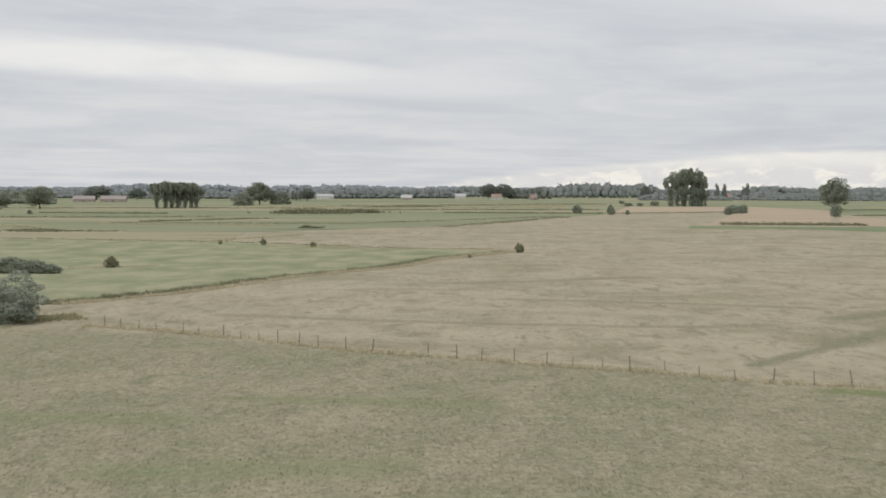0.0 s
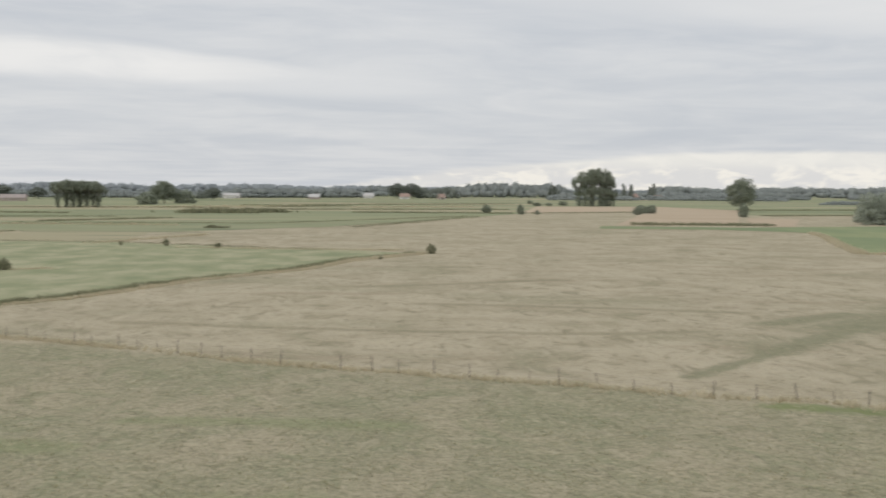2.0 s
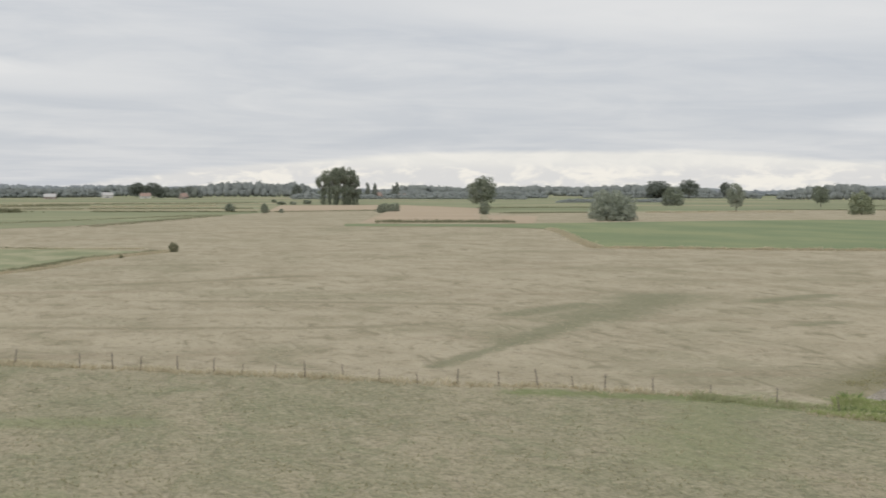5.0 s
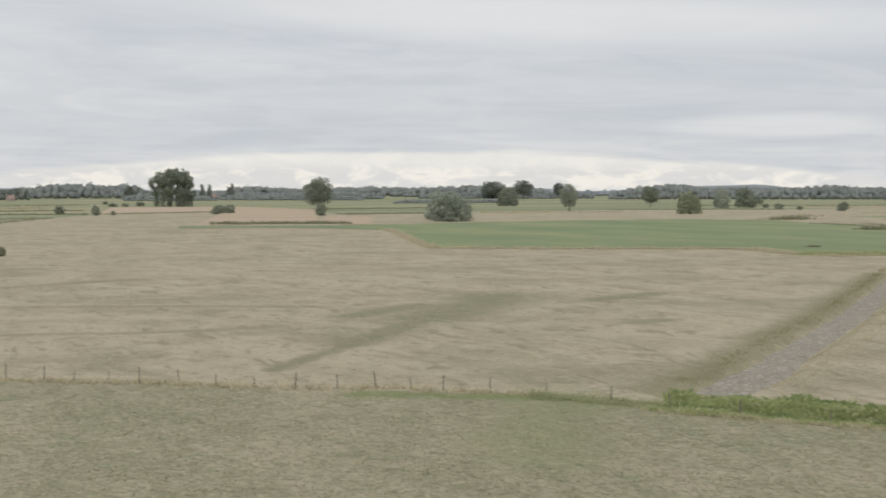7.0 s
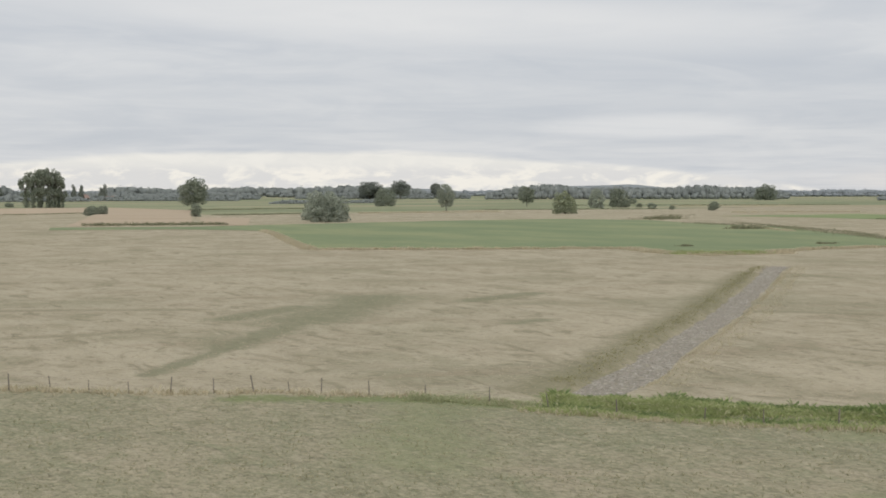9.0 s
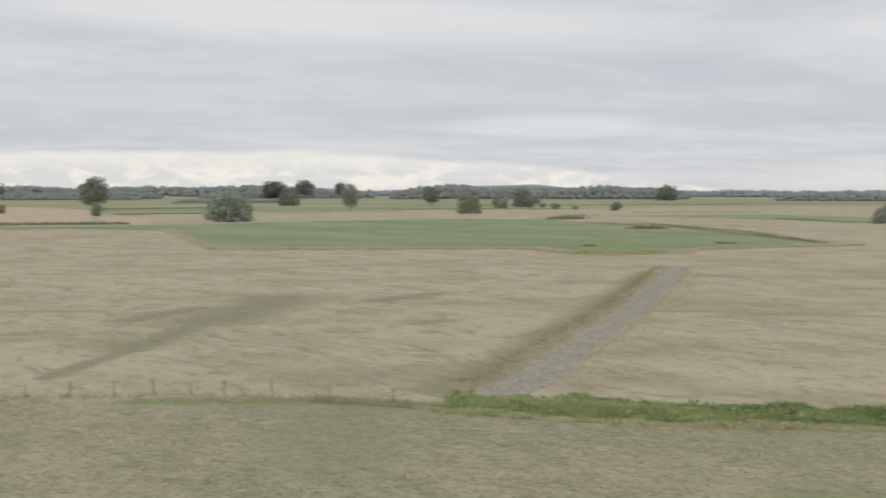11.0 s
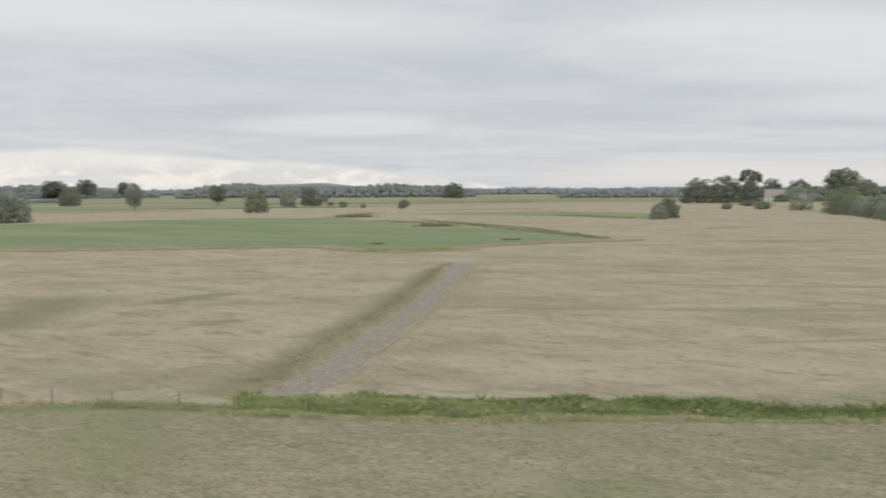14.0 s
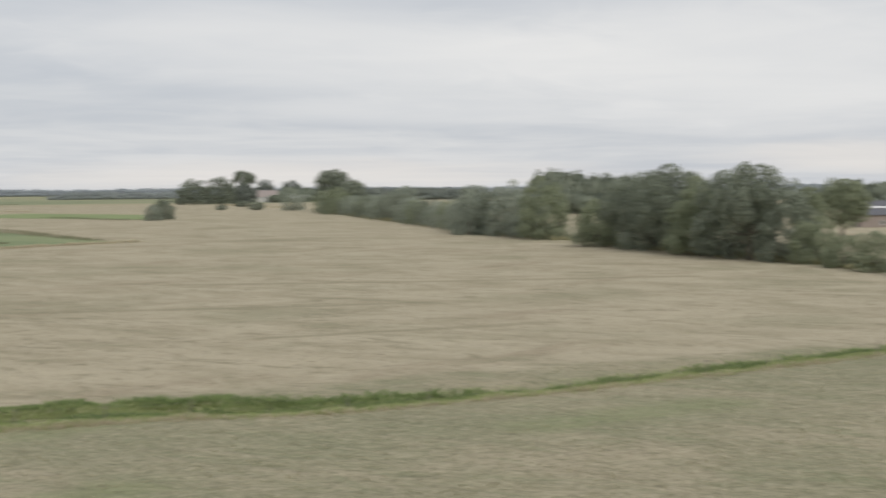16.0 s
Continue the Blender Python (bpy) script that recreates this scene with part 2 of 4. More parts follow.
def parcels():
    """Far meadows: parcels of differing green, cut and uncut."""
    k = Nodes("far_meadow", 0.95, 0.1)
    mp = k.n.new("ShaderNodeMapping")
    mp.inputs["Rotation"].default_value = (0, 0, radians(14))
    mp.inputs["Scale"].default_value = (0.0036, 0.0115, 0.001)
    k.l.new(k.pos, mp.inputs["Vector"])
    v = k.n.new("ShaderNodeTexVoronoi")
    v.voronoi_dimensions = "2D"
    k.l.new(mp.outputs[0], v.inputs["Vector"])
    v.inputs["Scale"].default_value = 1.0
    v.inputs["Randomness"].default_value = 0.75
    pick = k.n.new("ShaderNodeSeparateColor")
    k.l.new(v.outputs["Color"], pick.inputs[0])
    c = k.mix(pick.outputs[0], (0.185, 0.215, 0.125), (0.275, 0.285, 0.175))
    c = k.mix(k.smooth(pick.outputs[1], 0.76, 0.84), c, (0.325, 0.295, 0.195))
    c = k.mix(k.math("MULTIPLY", k.smooth(k.noise(0.01, 5, 0.6, (0.5, 2.0, 14)), 0.45, 0.68), 0.6), c, (0.30, 0.285, 0.18))
    c = k.mix(k.math("MULTIPLY", k.smooth(k.noise(0.02, 5, 0.65, (0.4, 2.5, 10)), 0.53, 0.66), 0.65), c, (0.125, 0.15, 0.09))
    k.bump(k.noise(0.4, 3, 0.6), 0.4, 0.5)
    return k.done(c)


def mud():
    k = Nodes("stony_mud", 0.88, 0.2)
    c = k.mix(k.smooth(k.noise(0.45, 5, 0.65), 0.36, 0.64), (0.225, 0.204, 0.155), (0.325, 0.296, 0.232))
    for scale, share in ((2.4, 0.7), (5.5, 0.8)):
        v = k.n.new("ShaderNodeTexVoronoi")
        k.l.new(k.pos, v.inputs["Vector"])
        v.inputs["Scale"].default_value = scale
        pick = k.n.new("ShaderNodeSeparateColor")
        k.l.new(v.outputs["Color"], pick.inputs[0])
        c = k.mix(k.math("MULTIPLY", k.smooth(pick.outputs[0], 0.55, 0.95), share), c, (0.46, 0.432, 0.375))
        c = k.mix(k.math("MULTIPLY", k.smooth(pick.outputs[1], 0.6, 0.95), share), c, (0.165, 0.15, 0.12))
    c = k.mix(k.math("MULTIPLY", k.smooth(k.noise(0.9, 5, 0.7), 0.56, 0.66), 0.6), c, (0.26, 0.235, 0.155))
    k.bump(k.noise(3.0, 4, 0.7), 0.9, 0.15)
    return k.done(c)


def leaves(name, dark, light, dry=None, through_share=0.4):
    k = Nodes(name, 0.75, 0.25)
    c = k.mix(k.island(), dark, light)
    c = k.mix(k.math("MULTIPLY", k.chance(), 0.35), c, dark)
    if dry:
        c = k.mix(k.smooth(k.island(), 0.86, 0.9), c, dry)
    # light passes through thin leaves
    glow = k.n.new("ShaderNodeBsdfTranslucent")
    k.put(c, glow.inputs["Color"])
    both = k.n.new("ShaderNodeMixShader")
    both.inputs[0].default_value = through_share
    k.l.new(k.b.outputs[0], both.inputs[1]), k.l.new(glow.outputs[0], both.inputs[2])
    k.l.new(both.outputs[0], k.n["Material Output"].inputs["Surface"])
    return k.done(c)


def bark(name, a, b):
    k = Nodes(name, 0.9, 0.15)
    c = k.mix(k.noise(6, 5, 0.65, (3, 3, 0)), a, b)
    k.bump(k.noise(9, 4), 0.6, 0.03)
    return k.done(c)


def plain(name, a, b, scale=2.0, roughness=0.8):
    k = Nodes(name, roughness, 0.3)
    c = k.mix(k.noise(scale, 5, 0.6), a, b)
    k.bump(k.noise(scale * 6, 3), 0.3, 0.02)
    return k.done(c)


M_PASTURE = pasture()
M_GREEN = meadow("green_ley", (0.188, 0.228, 0.124), (0.250, 0.275, 0.150), (0.150, 0.192, 0.104), 0.03, (1.0, 0.4, 0), 0.5)
M_LEFT = meadow("mown_meadow", (0.250, 0.266, 0.157), (0.355, 0.34, 0.225), (0.180, 0.21, 0.118), 0.14, (1.0, 0.45, 0), 0.55)
M_STRIP = meadow("fresh_meadow", (0.20, 0.25, 0.115), (0.25, 0.29, 0.145), (0.15, 0.20, 0.09), 0.02, (1, 2, 0), 0.4)
M_CEREAL = meadow("ripe_cereal", (0.40, 0.325, 0.235), (0.44, 0.36, 0.265), (0.34, 0.275, 0.19), 0.03, (0.3, 2, 0), 0.4)
M_DRYFAR = meadow("dry_meadow", (0.335, 0.29, 0.20), (0.37, 0.33, 0.225), (0.25, 0.245, 0.15), 0.02, (0.5, 2, 10), 0.6)
M_FAR = parcels()
M_MUD = mud()
M_CLOD = plain("dried_mud", (0.22, 0.20, 0.165), (0.37, 0.34, 0.29), 1.5, 0.9)
M_REED = leaves("reed_green", (0.31, 0.365, 0.15), (0.55, 0.585, 0.30), (0.68, 0.65, 0.43), 0.55)
M_SEDGE = leaves("sedge_green", (0.17, 0.235, 0.095), (0.36, 0.43, 0.18), None, 0.5)
M_STRAW = leaves("straw_tufts", (0.48, 0.43, 0.30), (0.68, 0.61, 0.45), None, 0.5)
M_SWARD = leaves("dry_sward", (0.46, 0.40, 0.285), (0.60, 0.53, 0.395), None, 0.5)
M_NEARGRASS = leaves("grazed_sward", (0.29, 0.29, 0.175), (0.52, 0.47, 0.335), None, 0.5)
M_LUSH = leaves("lush_sward", (0.33, 0.355, 0.205), (0.52, 0.52, 0.32), None, 0.5)
M_BANK = leaves("bank_tufts", (0.30, 0.29, 0.165), (0.50, 0.46, 0.29), None, 0.5)
M_SCRUB = leaves("rush_scrub", (0.20, 0.215, 0.135), (0.36, 0.34, 0.22), None, 0.5)
M_OAK = leaves("broad_leaves", (0.195, 0.225, 0.172), (0.375, 0.405, 0.310), None, 0.45)
M_WILLOW = leaves("willow_leaves", (0.265, 0.298, 0.240), (0.50, 0.53, 0.43), None, 0.45)
M_POPLAR = leaves("poplar_leaves", (0.19, 0.215, 0.19), (0.31, 0.335, 0.285), None, 0.42)
M_HEDGE = leaves("hedge_leaves", (0.215, 0.248, 0.160), (0.43, 0.46, 0.31), None, 0.45)
# leaf colours with the haze of distance mixed in: paler, greyer, bluer
M_WOOD_HAZED = leaves("hazed_wood_leaves", (0.29, 0.32, 0.31), (0.37, 0.40, 0.38), None, 0.42)
M_DISTANT_HAZED = leaves("hazed_distant_leaves", (0.37, 0.405, 0.425), (0.41, 0.445, 0.465), None, 0.42)
M_BARK = bark("grey_bark", (0.09, 0.08, 0.065), (0.19, 0.17, 0.14))
M_POST = bark("weathered_post", (0.12, 0.105, 0.088), (0.27, 0.24, 0.205))
M_WIRE = plain("rusty_wire", (0.16, 0.13, 0.11), (0.26, 0.23, 0.20), 8.0, 0.6)
M_BRICK = plain("weathered_brick", (0.28, 0.235, 0.205), (0.34, 0.285, 0.25), 1.5)
M_WHITE = plain("white_render", (0.47, 0.46, 0.44), (0.56, 0.55, 0.53), 0.8)
M_FADED = plain("faded_tile", (0.28, 0.24, 0.225), (0.34, 0.295, 0.275), 0.8)
M_TILE = plain("red_roof_tile", (0.27, 0.195, 0.165), (0.33, 0.24, 0.205), 1.2)
M_SLATE = plain("dark_sheet_roof", (0.085, 0.088, 0.10), (0.13, 0.132, 0.145), 0.6, 0.5)
M_SHEET = plain("pale_sheet_roof", (0.40, 0.39, 0.38), (0.48, 0.47, 0.46), 0.6, 0.6)
M_GLASS = plain("dark_window_glass", (0.03, 0.035, 0.04), (0.06, 0.065, 0.07), 1.0, 0.1)
M_PAINT = plain("white_paint", (0.70, 0.70, 0.68), (0.80, 0.80, 0.78), 2.0, 0.5)

# ---- building helpers ----


def mesh_of(name, verts, faces, material, smooth=False, normals=None):
    me = bpy.data.meshes.new(name)
    me.from_pydata(verts, [], faces)
    me.materials.append(material)
    if smooth or normals:
        me.shade_smooth()
    if normals:
        me.normals_split_custom_set_from_vertices(normals)
    return me


def part(name, bm, material, parent, label=""):
    me = bpy.data.meshes.new(name)
    bm.to_mesh(me)
    bm.free()
    me.materials.append(material)
    ob = new(name, me)
    ob.parent = parent
    return tagged(ob, label)


def base(name, label, category, group="", at=None):
    ob = new(name)
    ob.empty_display_size = 0.3
    if at is not None:
        ob.matrix_basis = at
    return tagged(ob, label, category, group)


def along(points, x, y):
    """Distance from (x, y) to a polyline, and the share of its length at the nearest place."""
    best, share = 1e9, 0.0
    n = len(points) - 1
    for i in range(n):
        ax, ay = points[i]
        bx, by = points[i + 1]
        ux, uy = bx - ax, by - ay
        s = max(0.0, min(1.0, ((x - ax) * ux + (y - ay) * uy) / (ux * ux + uy * uy)))
        d = math.hypot(x - ax - s * ux, y - ay - s * uy)
        if d < best:
            best, share = d, (i + s) / n
    return best, share


def resample(points, step):
    out = []
    for (ax, ay), (bx, by) in zip(points, points[1:]):
        n = max(1, int(math.hypot(bx - ax, by - ay) / step))
        out += [(ax + (bx - ax) * i / n, ay + (by - ay) * i / n) for i in range(n)]
    return out + [tuple(points[-1])]


# ---- the ground ----


def ease(v, lo, hi):
    s = max(0.0, min(1.0, (v - lo) / (hi - lo)))
    return s * s * (3 - 2 * s)


def relief(x, y):
    r = math.hypot(x, y)
    z = 0.0
    calm = 1 - ease(r, 138, 172)
    if calm > 0:
        z += calm * (0.26 * noise.noise((x / 14, y / 14, 0.5)) + 0.05 * noise.noise((x / 4.5, y / 4.5, 3.1)))
    if 30 < x < 190 and 20 < y < 240:
        d, s = along(CREEK, x, y)
        if d < 8:
            wide = 0.85 - 0.45 * s + 0.5 * noise.noise((x / 5, y / 5, 9.0))
            z -= (0.95 - 0.45 * ease(s, 0.75, 1.0)) * (1 - ease(d, wide - 0.4, wide + 2.6))
        d, s = along(DITCH, x, y)
        if d < 5:
            z -= 0.5 * (1 - ease(d, 0.5, 3.2)) * ease(s, 0.1, 0.3)
    return z


def build_ground():
    rings = [3.0, 8.0, 15.0, 22.0, 30.0]
    while rings[-1] < 270:
        rings.append(rings[-1] * (1.014 if rings[-1] < 84 else 1.008))
    while rings[-1] < 4850:
        rings.append(min(4900.0, rings[-1] * 1.09))
    turns = [-24 + 0.25 * i for i in range(200)] + [26 + 0.09 * i for i in range(150)] + [39.5 + 0.25 * i for i in range(163)]
    turns += [85 + 5 * i for i in range(50)]
    verts, faces = [(0.0, 0.0, 0.0)], []
    n = len(turns)
    for r in rings:
        for a in turns:
            x, y = r * math.sin(radians(a)), r * math.cos(radians(a))
            verts.append((x, y, relief(x, y) if -25 < a < 82 and r > 25 else 0.0))
    for j in range(n):
        faces.append((0, 1 + (j + 1) % n, 1 + j))
    for i in range(len(rings) - 1):
        for j in range(n):
            a, b = 1 + i * n + j, 1 + i * n + (j + 1) % n
            faces.append((a, b, b + n, a + n))
    me = mesh_of("ground", verts, faces, M_PASTURE, True)
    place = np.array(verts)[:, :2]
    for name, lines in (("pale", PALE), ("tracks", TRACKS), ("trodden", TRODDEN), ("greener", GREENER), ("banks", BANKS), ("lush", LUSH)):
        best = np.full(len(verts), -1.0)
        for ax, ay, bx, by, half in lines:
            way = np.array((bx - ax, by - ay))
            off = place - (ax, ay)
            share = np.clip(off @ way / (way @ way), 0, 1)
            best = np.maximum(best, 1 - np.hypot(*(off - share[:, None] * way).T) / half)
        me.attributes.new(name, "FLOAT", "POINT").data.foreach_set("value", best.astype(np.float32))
    me.flip_normals()
    return tagged(new("ground", me), "flat dry straw-coloured pasture reaching the horizon", "ground", kind="structure")


build_ground()


def field(name, corners, material, label, z=0.05, rough=1.5, step=12.0):
    """A parcel of land with a slightly uneven edge, lying on the ground."""
    loop = resample(corners + [corners[0]], step)[:-1]
    bm = bmesh.new()
    ring = []
    for x, y in loop:
        k = rough * noise.noise((x / 17, y / 17, z * 40))
        ring.append(bm.verts.new((x + k, y + 1.8 * k, z)))
    face = bm.faces.new(ring)
    face.normal_update()
    if face.normal.z < 0:
        face.normal_flip()
    bmesh.ops.triangulate(bm, faces=[face])
    me = bpy.data.meshes.new(name)
    bm.to_mesh(me)
    bm.free()
    me.materials.append(material)
    return tagged(new(name, me), label, "field", kind="structure")


field("far_meadow", [(-1500, 388), (-400, 388), (-118, 380), (-60, 375), (-62, 450), (-42, 480), (-8, 530), (56, 706), (103, 850), (190, 935), (236, 806), (290, 832), (470, 945),
                     (620, 925), (760, 990), (1000, 930), (1150, 880), (1500, 960), (3900, 2500), (3300, 3500), (2000, 4400), (0, 4840), (-1600, 4500), (-1700, 1500)],
      M_FAR, "far green meadows in parcels", 0.04, 3.0, 40.0)
field("mown_meadow", [(-46, 171), (-35, 190), (-23, 226), (-8, 256), (0, 288), (13, 316), (-3, 333), (-19, 336), (-43, 359), (-60, 374), (-118, 379), (-400, 385), (-300, 200), (-90, 150), (-56, 163)],
      M_LEFT, "pale green mown meadow", 0.06, 1.2, 6.0)
field("green_field", [(89, 520), (132, 516), (156, 484), (143, 430), (130, 383), (116, 326), (161, 306), (184, 298), (178, 272), (186, 262), (196, 262), (218, 274), (239, 278), (270, 277),
                      (274, 290), (301, 347), (351, 450), (358, 514), (378, 579), (353, 622), (303, 612), (186, 566), (148, 549), (97, 560)],
      M_GREEN, "smooth dark green grass ley", 0.07, 1.5, 8.0)
field("fresh_strip", [(475, 656), (593, 675), (585, 600), (578, 568), (480, 473), (491, 587)], M_STRIP, "narrow strip of fresh green grass", 0.06, 3.0, 15.0)
field("cereal_field", [(262, 1233), (281, 1029), (159, 586), (105, 573), (188, 909)], M_CEREAL, "ripe pinkish straw-coloured cereal field", 0.07, 1.0, 15.0)
field("cereal_field", [(155, 1199), (247, 1233), (183, 918), (101, 852)], M_CEREAL, "ripe pinkish straw-coloured cereal strip", 0.07, 1.0, 15.0)
field("cereal_field", [(206, 742), (226, 716), (174, 559), (160, 573)], M_CEREAL, "ripe pinkish straw-coloured cereal plot", 0.08, 1.0, 15.0)
field("dry_strip", [(-150, 481), (-108, 468), (-100, 439), (-130, 418), (-260, 430), (-260, 480)], M_DRYFAR, "dry straw-coloured strip in the meadow", 0.06, 3.0, 15.0)
field("dry_strip", [(600, 1010), (900, 1120), (1150, 1010), (1000, 925), (760, 985)], M_DRYFAR, "dry straw-coloured strip in the meadow", 0.06, 3.0, 25.0)


def ribbon(name, line, widths, material, label, lift, step=1.2, across=6, sink=None):
    """A strip of ground along a line, lying on the relief or at a level of its own."""
    pts = resample(line, step)
    verts, faces = [], []
    n = len(pts)
    for i, (x, y) in enumerate(pts):
        ax, ay = pts[max(0, i - 1)]
        bx, by = pts[min(n - 1, i + 1)]
        d = math.hypot(bx - ax, by - ay)
        nx, ny = -(by - ay) / d, (bx - ax) / d
        s = i / (n - 1)
        k = s * (len(widths) - 1)
        j = min(len(widths) - 2, int(k))
        w = widths[j] + (widths[j + 1] - widths[j]) * (k - j)
        w *= 1 + 0.35 * noise.noise((x / 6, y / 6, 4.4)) + 0.2 * noise.noise((x / 2, y / 2, 1.4))
        for c in range(across + 1):
            o = (c / across - 0.5) * w
            px, py = x + nx * o, y + ny * o
            z = relief(px, py) + lift if sink is None else sink(px, py, s)
            verts.append((px, py, z))
    for i in range(n - 1):
        for c in range(across):
            a = i * (across + 1) + c
            faces.append((a, a + 1, a + across + 2, a + across + 1))
    me = mesh_of(name, verts, faces, material, True)
    me.flip_normals()
    return tagged(new(name, me), label, "ground", kind="structure")


def bed_level(x, y, s):
    return -0.50 + 0.43 * ease(s, 0.78, 1.0) + 0.06 * noise.noise((x, y, 0))


ribbon("creek_bed", CREEK, [8.0, 6.2, 5.0, 4.2, 2.6], M_MUD, "dried-up creek bed of cracked grey mud", 0.0, 0.8, 10,
       bed_level)

# ---- grasses, rushes and reeds ----


def tufts(name, spots, material, label, blades=5, low=0.2, high=0.4, lean=0.6, width=0.05, category="grass", mound=0.55):
    """Tufts of grass as one mesh: spots gives the places, blades are bent triangles."""
    rnd = random.Random(len(spots) + int(high * 1000))
    verts, faces = [], []
    for x, y in spots:
        z = relief(x, y) - 0.02
        h = rnd.uniform(low, high) * max(0.25, 0.9 + mound * noise.noise((x / 2.5, y / 2.5, 6.2)))
        for _ in range(blades):
            a, b = rnd.uniform(0, 6.283), rnd.uniform(0, 6.283)
            ox, oy = 0.35 * h * math.cos(b) * rnd.random(), 0.35 * h * math.sin(b) * rnd.random()
            w, l = width * rnd.uniform(0.7, 1.4), h * rnd.uniform(0.6, 1.15)
            tx, ty = lean * l * math.cos(b), lean * l * math.sin(b)
            wx, wy = w * math.cos(a), w * math.sin(a)
            i = len(verts)
            verts += [(x + ox - wx, y + oy - wy, z), (x + ox + wx, y + oy + wy, z),
                      (x + ox + tx * 0.45 + wx * 0.8, y + oy + ty * 0.45 + wy * 0.8, z + l * 0.7), (x + ox + tx, y + oy + ty, z + l)]
            faces += [(i, i + 1, i + 2, i + 3)]
    return tagged(new(name, mesh_of(name, verts, faces, material)), label, category, kind="stuff")


def scatter_line(line, count, spread, seed, bias=0.0):
    """Places strewn along a line, denser in some stretches."""
    rnd = random.Random(seed)
    pts = resample(line, 0.5)
    out = []
    while len(out) < count:
        k = rnd.randrange(len(pts) - 1)
        x, y = pts[k]
        ax, ay = pts[k + 1]
        d = math.hypot(ax - x, ay - y) or 1
        nx, ny = -(ay - y) / d, (ax - x) / d
        o = rnd.gauss(0, 0.45) * spread + bias
        if noise.noise((x / 7 + seed, y / 7, 0)) + rnd.uniform(-0.6, 0.9) > 0:
            out.append((x + nx * o + rnd.uniform(-0.3, 0.3), y + ny * o + rnd.uniform(-0.3, 0.3)))
    return out


FENCE = [(-36.0, 144.5), (-25.0, 137.0), (-15.0, 129.5), (-6.0, 121.5), (3.0, 116.5), (12.0, 110.5), (21.0, 105.0), (30.0, 101.5), (39.0, 95.0),
         (44.5, 87.5), (53.0, 76.5), (60.0, 69.5), (74.0, 59.0), (92.0, 49.5), (126.0, 36.0)]


def scatter_fan(count, near, far, seed, keep):
    """Places strewn over the pasture between two distances, in drifts."""
    rnd = random.Random(seed)
    out = []
    while len(out) < count:
        r, a = near * (far / near) ** rnd.random(), radians(rnd.uniform(-20, 78))
        x, y = r * math.sin(a), r * math.cos(a)
        if noise.noise((x / 4, y / 4, seed)) * 0.8 + rnd.uniform(-0.6, 0.9) > 0 and keep(x, y):
            out.append((x, y))
    return out


def near_fence_side(x, y):
    return y + 0.62 * x < 118 and along(DITCH, x, y)[0] > 2.0


def far_fence_side(x, y):
    return y + 0.62 * x > 118 and along(CREEK, x, y)[0] > 3.6 and along(DITCH, x, y)[0] > 2.0 and not (x < 12 and math.hypot(x, y) > 165)


tufts("pasture_sward", scatter_fan(52000, 36, 130, 4, near_fence_side), M_NEARGRASS, "close-grazed sward, straw and green", 3, 0.03, 0.09, 0.6, 0.028)
tufts("pasture_grass", scatter_fan(22000, 36, 130, 3, near_fence_side), M_NEARGRASS, "short grazed grass tufts, straw and green", 4, 0.06, 0.15, 0.5, 0.028)
tufts("dry_grass", scatter_fan(16000, 75, 220, 5, far_fence_side), M_SWARD, "dry straw-coloured grass tufts", 4, 0.03, 0.09, 0.5, 0.03)
tufts("fence_grass", scatter_line(FENCE[:10], 1700, 1.2, 7), M_STRAW, "long dry grass under the fence", 5, 0.18, 0.42, 0.5, 0.04)
tufts("ditch_reeds", scatter_line([(x - 0.8, y - 0.8) for x, y in DITCH[2:]], 24000, 1.9, 11), M_REED, "lush green reed grass filling a ditch", 6, 0.16, 0.40, 0.8, 0.018, "reeds", 0.8)
tufts("ditch_reeds", scatter_line([(x - 0.7, y - 0.7) for x, y in DITCH_BACK], 9000, 1.5, 33), M_REED, "lush green reed grass on the far side of a ditch", 6, 0.16, 0.40, 0.8, 0.018, "reeds", 0.8)
tufts("ditch_reeds", scatter_line([(45.0, 88.5), (48.0, 87.0), (51.5, 84.5), (54.0, 81.5)], 4600, 2.6, 43), M_REED, "lush green reed grass at a creek's mouth", 6, 0.16, 0.42, 0.8, 0.018, "reeds", 0.8)
tufts("ditch_edge_grass", scatter_line(DITCH[1:4], 1800, 1.3, 29), M_LUSH, "low green grass where a ditch begins", 5, 0.12, 0.36, 0.7, 0.03)
tufts("ditch_sedge", scatter_line(DITCH[2:10], 2600, 1.0, 12), M_SEDGE, "taller dark green sedge in a ditch", 12, 0.2, 0.5, 0.9, 0.022, "reeds", 1.0)
tufts("ditch_sedge", scatter_line(DITCH_BACK, 1300, 1.2, 37), M_SEDGE, "taller dark green sedge in a ditch", 12, 0.2, 0.52, 0.9, 0.022, "reeds", 1.0)
tufts("ditch_fringe", scatter_line([(x - 2.2, y - 2.3) for x, y in DITCH[2:]], 3200, 0.9, 38), M_STRAW, "pale seeding grass fringing a ditch", 4, 0.15, 0.4, 0.4, 0.018)
tufts("bank_grass", scatter_line([(x - 2.4, y + 2.2) for x, y in CREEK[1:]], 2600, 1.4, 23), M_BANK, "olive green grass on the creek bank", 5, 0.06, 0.2, 0.6, 0.03)
tufts("bank_grass", scatter_line([(x + 2.05, y - 1.9) for x, y in CREEK[1:]], 2200, 0.8, 24), M_STRAW, "dry grass on the creek bank", 5, 0.06, 0.18, 0.6, 0.03)
tufts("bank_grass", scatter_line([(x + 3.4, y - 3.2) for x, y in CREEK[1:]], 1200, 1.2, 14), M_STRAW, "dry grass on the creek bank", 5, 0.06, 0.18, 0.7, 0.03)
